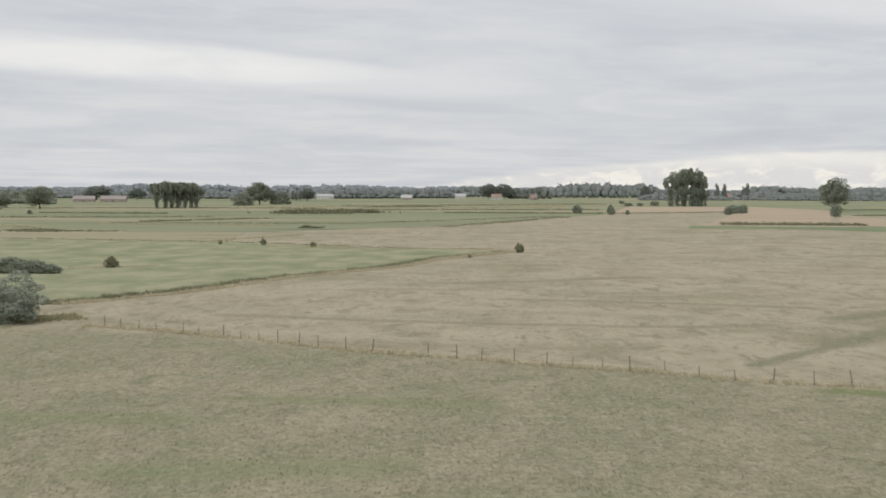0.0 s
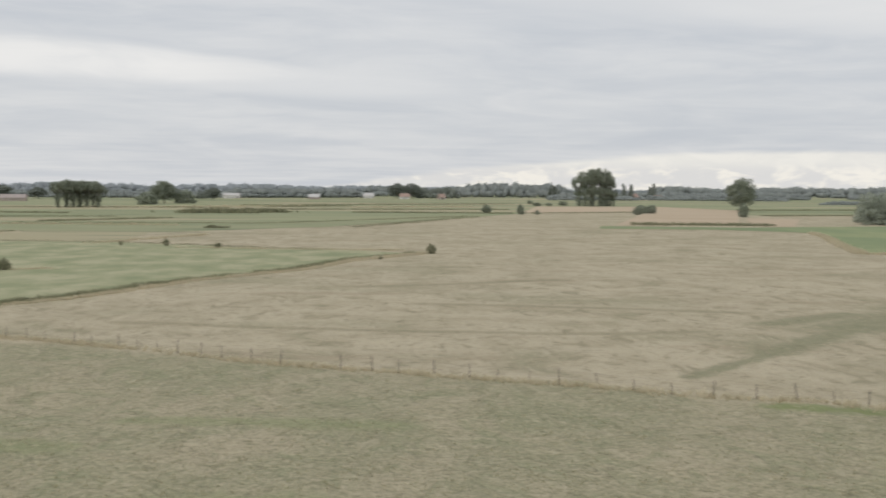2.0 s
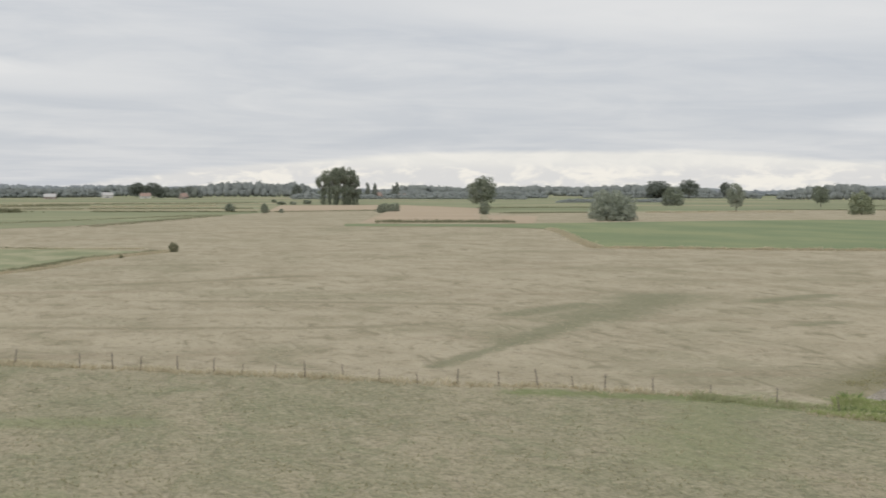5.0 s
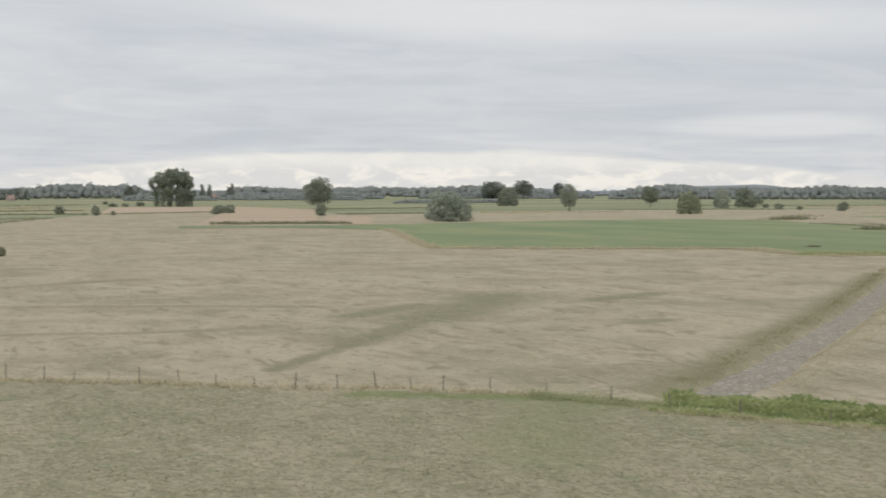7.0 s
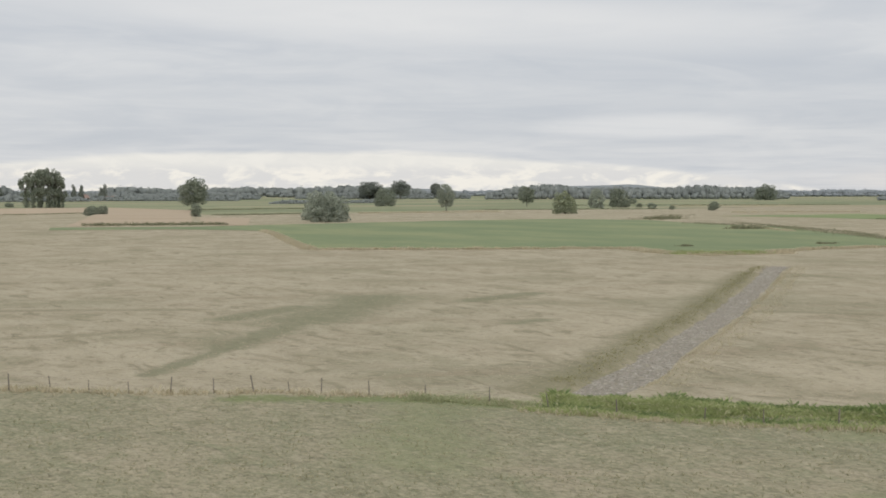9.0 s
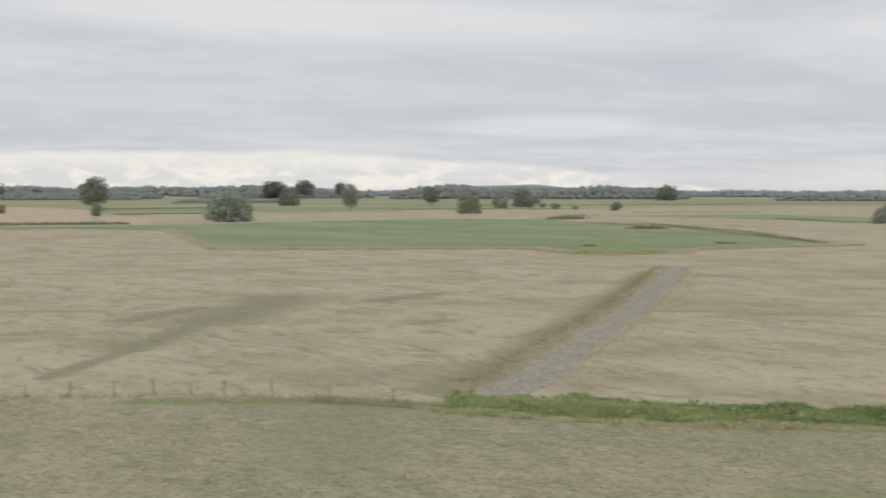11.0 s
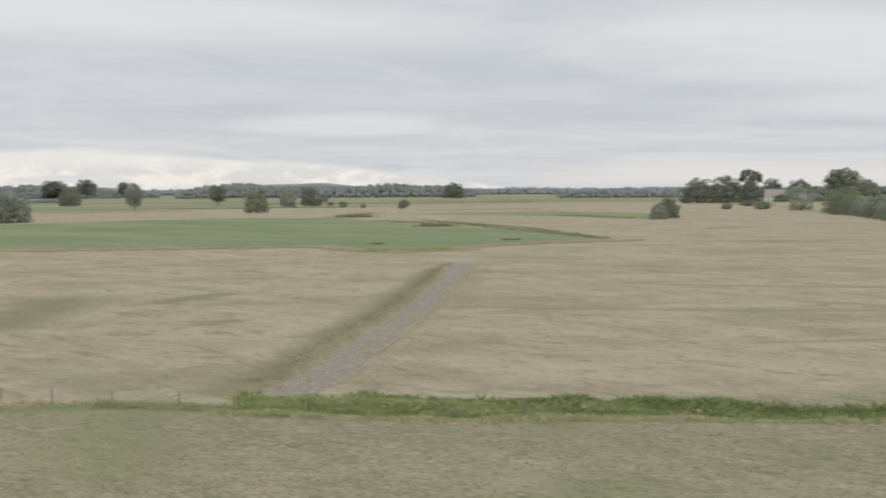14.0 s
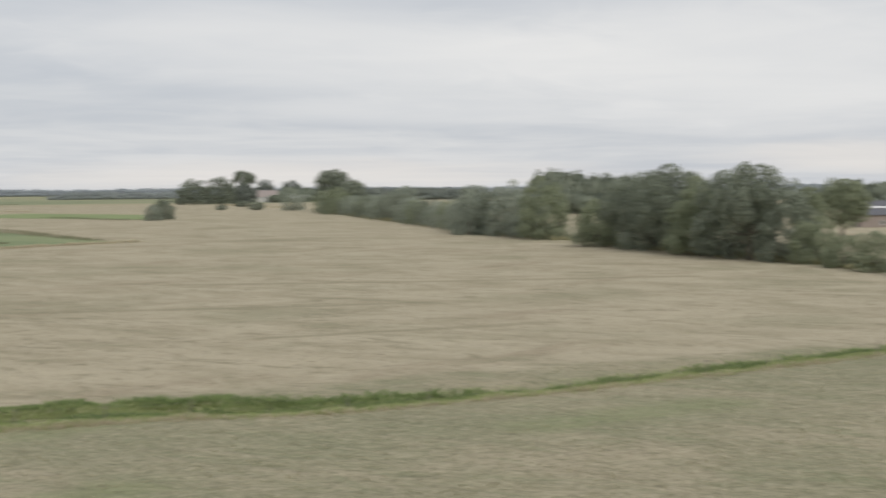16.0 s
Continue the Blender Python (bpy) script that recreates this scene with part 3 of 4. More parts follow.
LEFT_EDGE = [(-46, 170), (-35, 189), (-23, 226), (-8, 255), (0, 287), (15, 316)]
tufts("field_edge_grass", scatter_line(LEFT_EDGE, 3500, 1.3, 15), M_STRAW, "pale long grass along the field edge", 5, 0.2, 0.5, 0.6, 0.05)
tufts("bush_fringe", scatter_line([(-46, 148), (-42, 152), (-39, 154)], 600, 2.6, 27), M_BANK, "rank grass beside a willow bush", 5, 0.2, 0.5, 0.7, 0.05)
tufts("field_edge_rushes", scatter_line(LEFT_EDGE, 2600, 1.5, 16, 1.8), M_SCRUB, "dark green rushes along the field edge", 6, 0.2, 0.6, 0.6, 0.05)
tufts("field_edge_grass", scatter_line([(156, 484), (143, 430), (130, 383), (115, 324)], 2600, 1.6, 17), M_STRAW, "pale long grass along the field edge", 5, 0.3, 0.8, 0.5, 0.07)
tufts("field_edge_grass", scatter_line([(115, 324), (161, 305), (184, 297), (178, 272), (186, 260), (197, 262), (218, 273), (240, 277), (275, 276)], 3200, 2.2, 18), M_STRAW,
      "pale long grass along the field edge", 5, 0.3, 0.8, 0.5, 0.10)
tufts("dip_rushes", scatter_line([(180, 270), (186, 260), (197, 264)], 1500, 4.0, 19), M_REED, "green rushes in a hollow", 6, 0.3, 0.8, 0.6, 0.1, "rushes")
# rows of rushes along the drains of the far meadows: two ends, count, height, spread
for a, b, count, tall, spread in (((-131, 565), (-33, 574), 900, 1.2, 3), ((-33, 574), (64, 753), 900, 1.2, 4), ((-205, 661), (-110, 690), 700, 1.6, 5), ((-68, 936), (108, 990), 1300, 2.2, 5),
                                  ((-300, 960), (-84, 1010), 1200, 2.0, 6), ((-84, 1149), (150, 1375), 1300, 2.6, 8), ((114, 586), (172, 580), 620, 2.8, 4.0), ((103, 850), (183, 918), 600, 1.6, 4),
                                  ((235, 806), (292, 830), 700, 2.0, 4), ((-142, 462), (-104, 455), 700, 1.2, 4), ((280, 1030), (420, 1090), 900, 2.4, 5), ((350, 455), (360, 520), 500, 1.2, 4),
                                  ((274, 292), (302, 348), 700, 0.9, 2), ((302, 348), (352, 452), 700, 1.1, 3), ((379, 582), (480, 700), 500, 1.5, 6), ((505, 560), (470, 470), 400, 1.5, 4),
                                  ((480, 950), (620, 930), 700, 2.0, 6), ((700, 1200), (1000, 1150), 900, 2.4, 10), ((-123, 590), (-83, 660), 700, 1.8, 3), ((-60, 1074), (0, 1133), 700, 2.6, 4), ((-221, 782), (-150, 772), 700, 2.2, 4), ((0, 843), (94, 837), 800, 2.2, 3), ((0, 526), (62, 729), 900, 1.2, 3),
                                  ((332, 390), (276, 294), 600, 1.0, 2), ((381, 514), (332, 390), 600, 1.1, 3), ((-60, 374), (-5, 334), 700, 0.7, 2), ((-160, 402), (-60, 374), 500, 0.8, 3)):
    tufts("drain_rushes", scatter_line([a, b], int(count * 1.2), spread * 2.0, int(a[0] + b[1])), M_SCRUB, "dark rushes along a drain between meadows", 4, tall * 0.12, tall * 0.5, 0.9, tall * 0.055, "rushes")
# pale seeding grass along parcel edges: two ends, count, height, spread
for a, b, count, tall, spread in (((-41, 343), (-19, 335), 500, 0.5, 1.5), ((-19, 335), (12, 332), 500, 0.5, 1.5), ((-65, 362), (-43, 435), 700, 0.7, 2.5), ((-64, 246), (-51, 255), 420, 0.5, 2.2),
                                  ((-160, 512), (-138, 494), 500, 0.9, 4.0), ((-132, 547), (-64, 541), 800, 0.9, 2.5), ((-180, 982), (-38, 1118), 900, 1.6, 4.0), ((0, 1060), (96, 1129), 700, 1.6, 4.0),
                                  ((0, 284), (17, 322), 700, 0.6, 1.6), ((188, 296), (179, 258), 500, 0.6, 1.6), ((179, 258), (204, 259), 500, 0.6, 1.8), ((339, 452), (316, 397), 500, 0.8, 2.0),
                                  ((560, 756), (658, 748), 600, 1.2, 3.5), ((983, 869), (814, 654), 900, 1.3, 4.0), ((760, 1114), (874, 1080), 700, 1.6, 4.0), ((332, 832), (443, 851), 700, 1.3, 3.0)):
    tufts("meadow_edge_grass", scatter_line([a, b], count, spread, int(a[0] - b[1])), M_STRAW, "pale seeding grass along a parcel edge", 4, tall * 0.4, tall, 0.5, tall * 0.09)
# low humps of bramble and old reed
for x, y, w, tall, count in ((-75, 800, 26, 4.2, 700), (-52, 826, 20, 4.0, 500), (-128, 452, 12, 1.6, 300), (-47, 505, 5, 1.6, 200), (322, 430, 10, 2.0, 260), (402, 600, 14, 2.2, 260),
                             (248, 300, 4, 1.0, 150), (205, 302, 3, 0.9, 130), (-57, 160, 5, 1.3, 420)):
    rnd_spots = random.Random(int(x + y))
    spots = [(x + rnd_spots.gauss(0, w * 0.33), y + rnd_spots.gauss(0, w * 0.2)) for _ in range(count)]
    tufts("bramble_thicket", spots, M_SCRUB, "low dark thicket of brambles and old reed", 5, tall * 0.25, tall * 0.7, 0.7, tall * 0.08, "thicket")


def clods(name, line, count, spread, seed, level, label):
    """Lumps of dried mud strewn on a creek bed, one mesh."""
    rnd = random.Random(seed)
    pts = resample(line, 0.5)
    verts, faces = [], []
    for _ in range(count):
        x, y = pts[rnd.randrange(len(pts))]
        x, y = x + rnd.uniform(-1, 1) * spread, y + rnd.uniform(-1, 1) * spread
        d, s = along(line, x, y)
        if d > spread:
            continue
        z = level(x, y, s) - 0.01
        w, h, a = rnd.uniform(0.06, 0.2), rnd.uniform(0.03, 0.10), rnd.uniform(0, 6.28)
        i = len(verts)
        for k in range(5):
            b = a + k * 1.257
            verts.append((x + w * math.cos(b) * rnd.uniform(0.7, 1.2), y + w * math.sin(b) * rnd.uniform(0.7, 1.2), z))
        for k in range(5):
            b = a + k * 1.257
            verts.append((x + 0.6 * w * math.cos(b), y + 0.6 * w * math.sin(b), z + h * rnd.uniform(0.7, 1.2)))
        faces += [(i + k, i + (k + 1) % 5, i + 5 + (k + 1) % 5, i + 5 + k) for k in range(5)] + [tuple(i + 5 + k for k in range(5))]
    return tagged(new(name, mesh_of(name, verts, faces, M_CLOD)), label, "mud", kind="stuff")


clods("mud_clods", CREEK, 5200, 2.7, 41, bed_level, "lumps of dried grey mud on the creek bed")

# ---- trees ----


def leaf_cloud(lobes, count, size, seed, droop=0.0):
    """Leaf sprays on the shells of some lobes (x, y, z, radius, flatness) as verts, faces and normals."""
    rnd = random.Random(seed)
    weights = [r * r for *_, r, f in lobes]
    verts, faces, normals = [], [], []
    for lobe in rnd.choices(lobes, weights, k=count):
        cx, cy, cz, r, flat = lobe
        while True:
            v = Vector((rnd.gauss(0, 1), rnd.gauss(0, 1), rnd.gauss(0.25, 1)))
            if v.length > 0.05:
                break
        v.normalize()
        k = r * (rnd.uniform(0.72, 1.06) + 0.22 * noise.noise((cx * 9 + v.x * 2.2, cy * 9 + v.y * 2.2, cz * 9 + v.z * 2.2)))
        p = Vector((cx, cy, cz)) + Vector((v.x * k, v.y * k, v.z * k * flat))
        if p.z < 0.0:
            p.z = rnd.uniform(0, 0.03)
        normal = (v + Vector((rnd.gauss(0, 0.5), rnd.gauss(0, 0.5), rnd.gauss(0.2, 0.5)))).normalized()
        facing = (v * 1.6 + normal + Vector((0, 0, 0.7))).normalized()
        u = normal.orthogonal().normalized()
        w = normal.cross(u)
        a = rnd.uniform(0, 6.283)
        u, w = u * math.cos(a) + w * math.sin(a), w * math.cos(a) - u * math.sin(a)
        s = size * rnd.uniform(0.6, 1.5)
        i = len(verts)
        verts += [tuple(p - u * s), tuple(p + w * s * 0.55 + normal * s * 0.2), tuple(p + u * s - Vector((0, 0, droop * s))), tuple(p - w * s * 0.55)]
        faces.append((i + 3, i + 2, i + 1, i))
        normals += [tuple(facing)] * 4
    return verts, faces, normals


def limb(bm, a, b, ra, rb, sides=7):
    """A tapered round limb from a to b."""
    a, b = Vector(a), Vector(b)
    d = (b - a).normalized()
    u = d.orthogonal().normalized()
    w = d.cross(u)
    rings = []
    for p, r in ((a, ra), (a.lerp(b, 0.5) + u * ra * 0.3, (ra + rb) / 2), (b, rb)):
        rings.append([bm.verts.new(p + (u * math.cos(6.283 * i / sides) + w * math.sin(6.283 * i / sides)) * r) for i in range(sides)])
    for lo, hi in zip(rings, rings[1:]):
        for i in range(sides):
            bm.faces.new((lo[i], lo[(i + 1) % sides], hi[(i + 1) % sides], hi[i]))


def clumps(rnd, count, centre, radii, size, low=-0.6, inner=0.72):
    """Leaf clumps spread over an uneven ellipsoid, each a lobe (x, y, z, radius, flatness)."""
    out = []
    for i in range(count):
        v = (i + 0.5) / count
        up = low + (1.0 - low) * v
        a = i * 2.39996 + rnd.uniform(-0.5, 0.5)
        flat = math.sqrt(max(0.0, 1 - up * up))
        k = rnd.uniform(inner, 1.0) * (1 + 0.25 * noise.noise((math.cos(a) * 1.3, math.sin(a) * 1.3, up * 1.3 + centre[2] * 7)))
        out.append((centre[0] + radii[0] * flat * math.cos(a) * k, centre[1] + radii[0] * flat * math.sin(a) * k, max(0.03, centre[2] + radii[1] * up * k),
                    rnd.uniform(*size), rnd.uniform(0.65, 0.95)))
    return out


def tree_model(kind, seed):
    """Crown lobes and limbs of a tree one metre high and about one metre wide, to be scaled."""
    rnd = random.Random(seed)
    lobes, limbs = [], []
    if kind == "broadleaf":
        limbs.append(((0, 0, 0), (0.01, 0, 0.42), 0.032, 0.020))
        lobes = clumps(rnd, 36, (0.01, 0, 0.53), (0.35, 0.42), (0.085, 0.145), -0.88)
        for _ in range(4):
            a = rnd.uniform(0, 6.28)
            lobes += clumps(rnd, 6, (0.24 * math.cos(a), 0.24 * math.sin(a), rnd.uniform(0.42, 0.75)), (0.13, 0.12), (0.06, 0.09))
        for lobe in lobes[:16]:
            limbs.append(((0.005, 0, 0.15 + 0.35 * lobe[2]), lobe[:3], 0.013, 0.004))
        lobes.append((0.01, 0, 0.5, 0.24, 1.25))
    elif kind == "willow":
        limbs.append(((0, 0, 0), (0.02, 0.01, 0.3), 0.05, 0.03))
        lobes = clumps(rnd, 46, (0, 0, 0.38), (0.40, 0.50), (0.075, 0.135), -0.70)
        for i in range(9):
            lobes.append((0.36 * math.cos(i * 0.7), 0.36 * math.sin(i * 0.7), rnd.uniform(0.05, 0.14), rnd.uniform(0.09, 0.13), 0.9))
        for lobe in lobes[:14]:
            limbs.append(((0, 0, 0.1), lobe[:3], 0.016, 0.004))
        lobes += [(0, 0, 0.34, 0.30, 1.1)]
    elif kind == "poplar":
        limbs.append(((0, 0, 0), (0, 0, 0.8), 0.06, 0.015))
        for i in range(9):
            z = 0.14 + 0.095 * i
            r = 0.30 * math.sin(min(1.0, (z + 0.1) / 0.5) * 1.57) * (1.12 - 0.75 * max(0, z - 0.3))
            lobes.append((rnd.uniform(-0.08, 0.08), rnd.uniform(-0.08, 0.08), z, r * rnd.uniform(0.85, 1.1), 0.5))
            limbs.append(((0, 0, max(0.05, z - 0.12)), (rnd.uniform(-0.2, 0.2), rnd.uniform(-0.2, 0.2), z + 0.05), 0.02, 0.005))
    elif kind == "tall":
        # ivy-clad stem under a wide crown of separate clumps
        limbs.append(((0, 0, 0), (0.03, 0, 0.66), 0.034, 0.018))
        for i in range(11):
            lobes.append((rnd.uniform(-0.05, 0.05), rnd.uniform(-0.05, 0.05), 0.05 + 0.055 * i, rnd.uniform(0.085, 0.135), 0.9))
        lobes += clumps(rnd, 26, (0.01, 0, 0.72), (0.40, 0.23), (0.07, 0.125), -0.55)
        for i in range(5):
            a = i * 1.26 + rnd.random()
            lobes.append((0.2 * math.cos(a), 0.2 * math.sin(a), rnd.uniform(0.34, 0.52), rnd.uniform(0.06, 0.10), 0.8))
        for lobe in lobes[11:30]:
            limbs.append(((0.02, 0, max(0.1, lobe[2] - 0.24)), lobe[:3], 0.013, 0.004))
    else:
        lobes = clumps(rnd, 34, (0, 0, 0.28), (0.40, 0.44), (0.08, 0.15), -0.6)
        for lobe in lobes[:12]:
            limbs.append(((0, 0, 0), lobe[:3], 0.022, 0.006))
        lobes.append((0, 0, 0.22, 0.32, 1.1))
    return lobes, limbs


STOCK = {}


def tree(name, kind, seed, x, y, w, h, label, category="tree", material=None, count=6500, size=0.021, group="", turn=None, sink=0.0):
    """One tree: trunk with limbs, and a crown of leaf sprays; w and h are its width and height in metres."""
    material = material or M_OAK
    key = (kind, seed, material.name, count)
    if key not in STOCK:
        lobes, limbs = tree_model(kind, seed)
        verts, faces, normals = leaf_cloud(lobes, count, size, seed * 7 + 1)
        spread = np.array(verts)
        wide = float(np.percentile(abs(spread[:, :2]), 97.5)) * 2
        top = float(np.percentile(spread[:, 2], 99.6))
        crown = mesh_of("crown", [(vx / wide, vy / wide, vz / top) for vx, vy, vz in verts], faces, material, normals=normals)
        limbs = [((ax / wide, ay / wide, az / top), (bx / wide, by / wide, bz / top), ra, rb) for (ax, ay, az), (bx, by, bz), ra, rb in limbs]
        bm = bmesh.new()
        for a, b, ra, rb in limbs:
            limb(bm, a, b, ra, rb)
        trunk = bpy.data.meshes.new("trunk")
        bm.to_mesh(trunk)
        bm.free()
        trunk.materials.append(M_BARK)
        trunk.shade_smooth()
        STOCK[key] = (trunk, crown)
    trunk, crown = STOCK[key]
    turn = (x * 7.3 + y * 3.1) % 360 if turn is None else turn
    ob = base(name, label, category, group, Matrix.LocRotScale((x, y, -sink), Euler((0, 0, radians(turn))), (w, w, h)))
    for n, me in (("trunk", trunk), ("crown", crown)):
        new(n, me).parent = ob
    return ob


ROW = "dark green broadleaf tree in a short row in the meadow"
for x, y, w, h in ((-194, 967, 10, 17.0), (-190.5, 978, 11, 18.5), (-186.5, 979, 11, 17.6), (-182.5, 982, 10.5, 18.0), (-178, 984, 11, 17.2), (-174, 986, 10.5, 17.6), (-170.5, 987, 9.5, 15.5), (-184, 990, 14, 16.5)):
    tree("meadow_tree", "tall", 3, x, y, w, h, ROW, material=M_OAK, count=4000, size=0.023, group="trees in the row")
BIG = "tall old poplar, dark, in a dense clump"
for i, (x, y, w, h) in enumerate(((200, 1258, 12, 26.0), (204, 1247, 14, 30.0), (210, 1241, 15, 32.5), (216, 1240, 15, 33.0), (222, 1244, 14, 30.5), (227, 1256, 12, 24.0), (213, 1262, 15, 31.0), (228, 1242, 8, 14.0), (207, 1236, 9, 17.0), (219, 1236, 9, 16.0))):
    tree("poplar_tree", "tall", 5 + i % 3, x, y, w, h, BIG, material=M_OAK, count=5000, size=0.018, group="big clump")
# name, kind, seed, x, y, width, height, material, label
SINGLE = [
    ("oak_tree", "broadleaf", 1, -262, 927, 17, 14.5, M_OAK, "dark green broadleaf tree at the meadow's edge"),
    ("oak_tree", "broadleaf", 2, -279, 900, 12, 10, M_OAK, "dark green broadleaf tree at the meadow's edge"),
    ("oak_tree", "broadleaf", 1, -396, 1630, 30, 15.5, M_POPLAR, "round-crowned broadleaf tree behind a farm"),
    ("oak_tree", "broadleaf", 2, -355, 1654, 20, 13, M_POPLAR, "round-crowned broadleaf tree near a farm"),
    ("oak_tree", "broadleaf", 2, -160, 1245, 22, 19, M_OAK, "large dark broadleaf tree among bushes"),
    ("willow_tree", "willow", 1, -162, 1158, 17, 10, M_OAK, "dark willow bush beside a larger tree"),
    ("willow_tree", "willow", 2, -143, 1252, 18, 12, M_OAK, "dark willow bush beside a larger tree"),
    ("oak_tree", "broadleaf", 1, -153, 1605, 17, 13.5, M_POPLAR, "broadleaf tree near a white barn"),
    ("oak_tree", "broadleaf", 1, 67, 2130, 23, 22, M_POPLAR, "tall broadleaf tree beside a farmhouse"),
    ("oak_tree", "broadleaf", 2, 92, 2146, 27, 22, M_POPLAR, "tall broadleaf tree beside a farmhouse"),
    ("oak_tree", "broadleaf", 2, 326, 2302, 15, 21, M_POPLAR, "lone tree over a far hedgerow"),
    ("ash_tree", "broadleaf", 3, 266, 969, 18.5, 22.5, M_OAK, "upright broadleaf tree beside a cereal field"),
    ("willow_tree", "willow", 3, 225.5, 606, 16, 13.5, M_WILLOW, "large grey-green willow growing to the ground"),
    ("willow_tree", "willow", 4, 234, 618, 14, 12.0, M_WILLOW, "large grey-green willow growing to the ground"),
    ("willow_tree", "willow", 2, 238, 652, 13, 13.5, M_WILLOW, "grey-green willow behind a larger one"),
    ("oak_tree", "broadleaf", 2, 998, 2422, 44, 31, M_POPLAR, "tall broadleaf tree in a far row"),
    ("willow_tree", "willow", 1, 514, 1216, 19.5, 17, M_OAK, "round dark willow in a meadow"),
    ("oak_tree", "broadleaf", 3, 980, 2242, 31, 32, M_POPLAR, "tall broadleaf tree in a far row"),
    ("oak_tree", "broadleaf", 1, 1123, 2403, 19, 29, M_POPLAR, "tall slim broadleaf tree in a far row"),
    ("willow_tree", "broadleaf", 2, 423, 895, 11, 18.5, M_WILLOW, "slim pale grey-green willow in a meadow"),
    ("willow_tree", "broadleaf", 3, 620, 1139, 14, 18, M_OAK, "dark pollard willow in a meadow"),
    ("willow_tree", "willow", 2, 440, 763, 14.5, 13.5, M_HEDGE, "round bright-topped willow in a meadow"),
    ("willow_tree", "willow", 1, 614, 1010, 12.5, 15.5, M_WILLOW, "grey-green willow in a meadow"),
    ("willow_tree", "willow", 4, 654, 1040, 15.5, 16, M_OAK, "dark willow in a meadow"),
    ("oak_tree", "willow", 2, 1374, 1760, 34, 24, M_OAK, "broad dark tree in far meadows"),
    ("willow_tree", "willow", 3, 466, 454, 7.8, 7.2, M_WILLOW, "small round willow on the pasture"),
    ("willow_tree", "willow", 1, 489, 470, 10, 9.4, M_OAK, "small round willow on the pasture"),
    ("oak_tree", "willow", 2, 1005, 918, 32, 23, M_OAK, "broad dark tree in a clump"),
    ("oak_tree", "willow", 1, 1028, 905, 28, 25, M_OAK, "broad dark tree in a clump"),
    ("oak_tree", "willow", 2, 1052, 898, 24, 20, M_POPLAR, "broad dark tree in a clump"),
    ("oak_tree", "tall", 6, 1408, 1196, 28, 37, M_OAK, "tall dark tree above the others"),
    ("oak_tree", "willow", 2, 1582, 1304, 32, 27, M_POPLAR, "broadleaf tree behind a house"),
    ("oak_tree", "willow", 2, 1640, 1300, 34, 26, M_POPLAR, "broadleaf tree behind a house"),
    ("poplar_tree", "broadleaf", 1, 683, 514, 21, 24.5, M_OAK, "tall dark tree at the end of a willow row"),
    ("poplar_tree", "broadleaf", 3, 668, 492, 15, 18, M_OAK, "tall dark tree at the end of a willow row"),
]
for n, kind, seed, x, y, w, h, m, label in SINGLE:
    tree(n, kind, seed, x, y, w, h, label, material=m)
# slim poplars on the skyline
for x, y, h in ((-176, 1672, 12), (-172, 1675, 11.3), (-168, 1677, 12), (404, 2107, 24), (416, 2113, 23), (455, 2137, 24.5), (450, 2140, 20)):
    tree("poplar_tree", "poplar", 1, x, y, h * 0.32, h, "slim upright poplar on the skyline", material=M_POPLAR, count=900, size=0.05)
# bushes: x, y, width, height
BUSHES = ((81, 865, 6.4, 4.9), (95.3, 811, 4.4, 5.6), (105, 813, 2.6, 2.6), (180, 1441, 5.4, 3.3), (161, 1241, 7.5, 3.2), (172, 1246, 5.5, 2.9), (192, 1296, 8, 4), (165.6, 828, 5.6, 5), (176, 866, 6, 5.2), (183, 872, 6.4, 5.4),
          (212, 770, 6, 7.5), (661, 1038, 7, 6.2), (638, 965, 7, 4.4), (607, 842, 6.4, 5.1), (672, 1035, 5.6, 3.7), (614, 902, 4.6, 2.9), (677, 935, 7, 5.9), (869, 744, 12, 5), (735, 618, 10, 5.2), (725, 640, 7, 4), (1150, 938, 16, 8), (1190, 930, 14, 7),
          (-217, 749, 2.8, 2.2), (870, 1350, 9, 6))
for x, y, w, h in BUSHES:
    tree("bush", "bush", 1 + int(x) % 2, x, y, w, h, "low dark green bush in the meadows", "bush", M_OAK, 1600, 0.036, "meadow bushes")
for x, y, w, h in ((17, 317.3, 2.1, 2.1), (-44.4, 352, 1.5, 1.7), (-31, 340, 1.5, 1.4), (-55.4, 354.4, 0.9, 1.1), (-58.1, 249.4, 2.4, 2.0), (5.5, 291, 0.8, 0.7)):
    tree("bush", "bush", 3, x, y, w, h, "small dark bush on a field edge", "bush", M_SCRUB, 900, 0.05, "field edge bushes")
tree("willow_bush", "bush", 4, -45.5, 147.5, 7.6, 5.2, "big grey-green willow bush beside the fence", "bush", M_WILLOW, 15000, 0.0135)
for x, y, w, h in ((-80, 233, 6, 2.4), (-75.5, 232, 6, 2.7), (-71, 233, 6, 2.6), (-67, 232, 5.5, 2.2), (-64, 231.5, 4, 1.6)):
    tree("bush", "bush", 6, x, y, w, h, "dark green bramble bush in the mown meadow", "bush", M_OAK, 5500, 0.02, "bramble clump")
tree("willow_bush", "bush", 5, -49.5, 150.0, 6.0, 4.2, "big grey-green willow bush beside the fence", "bush", M_WILLOW, 14000, 0.0135)

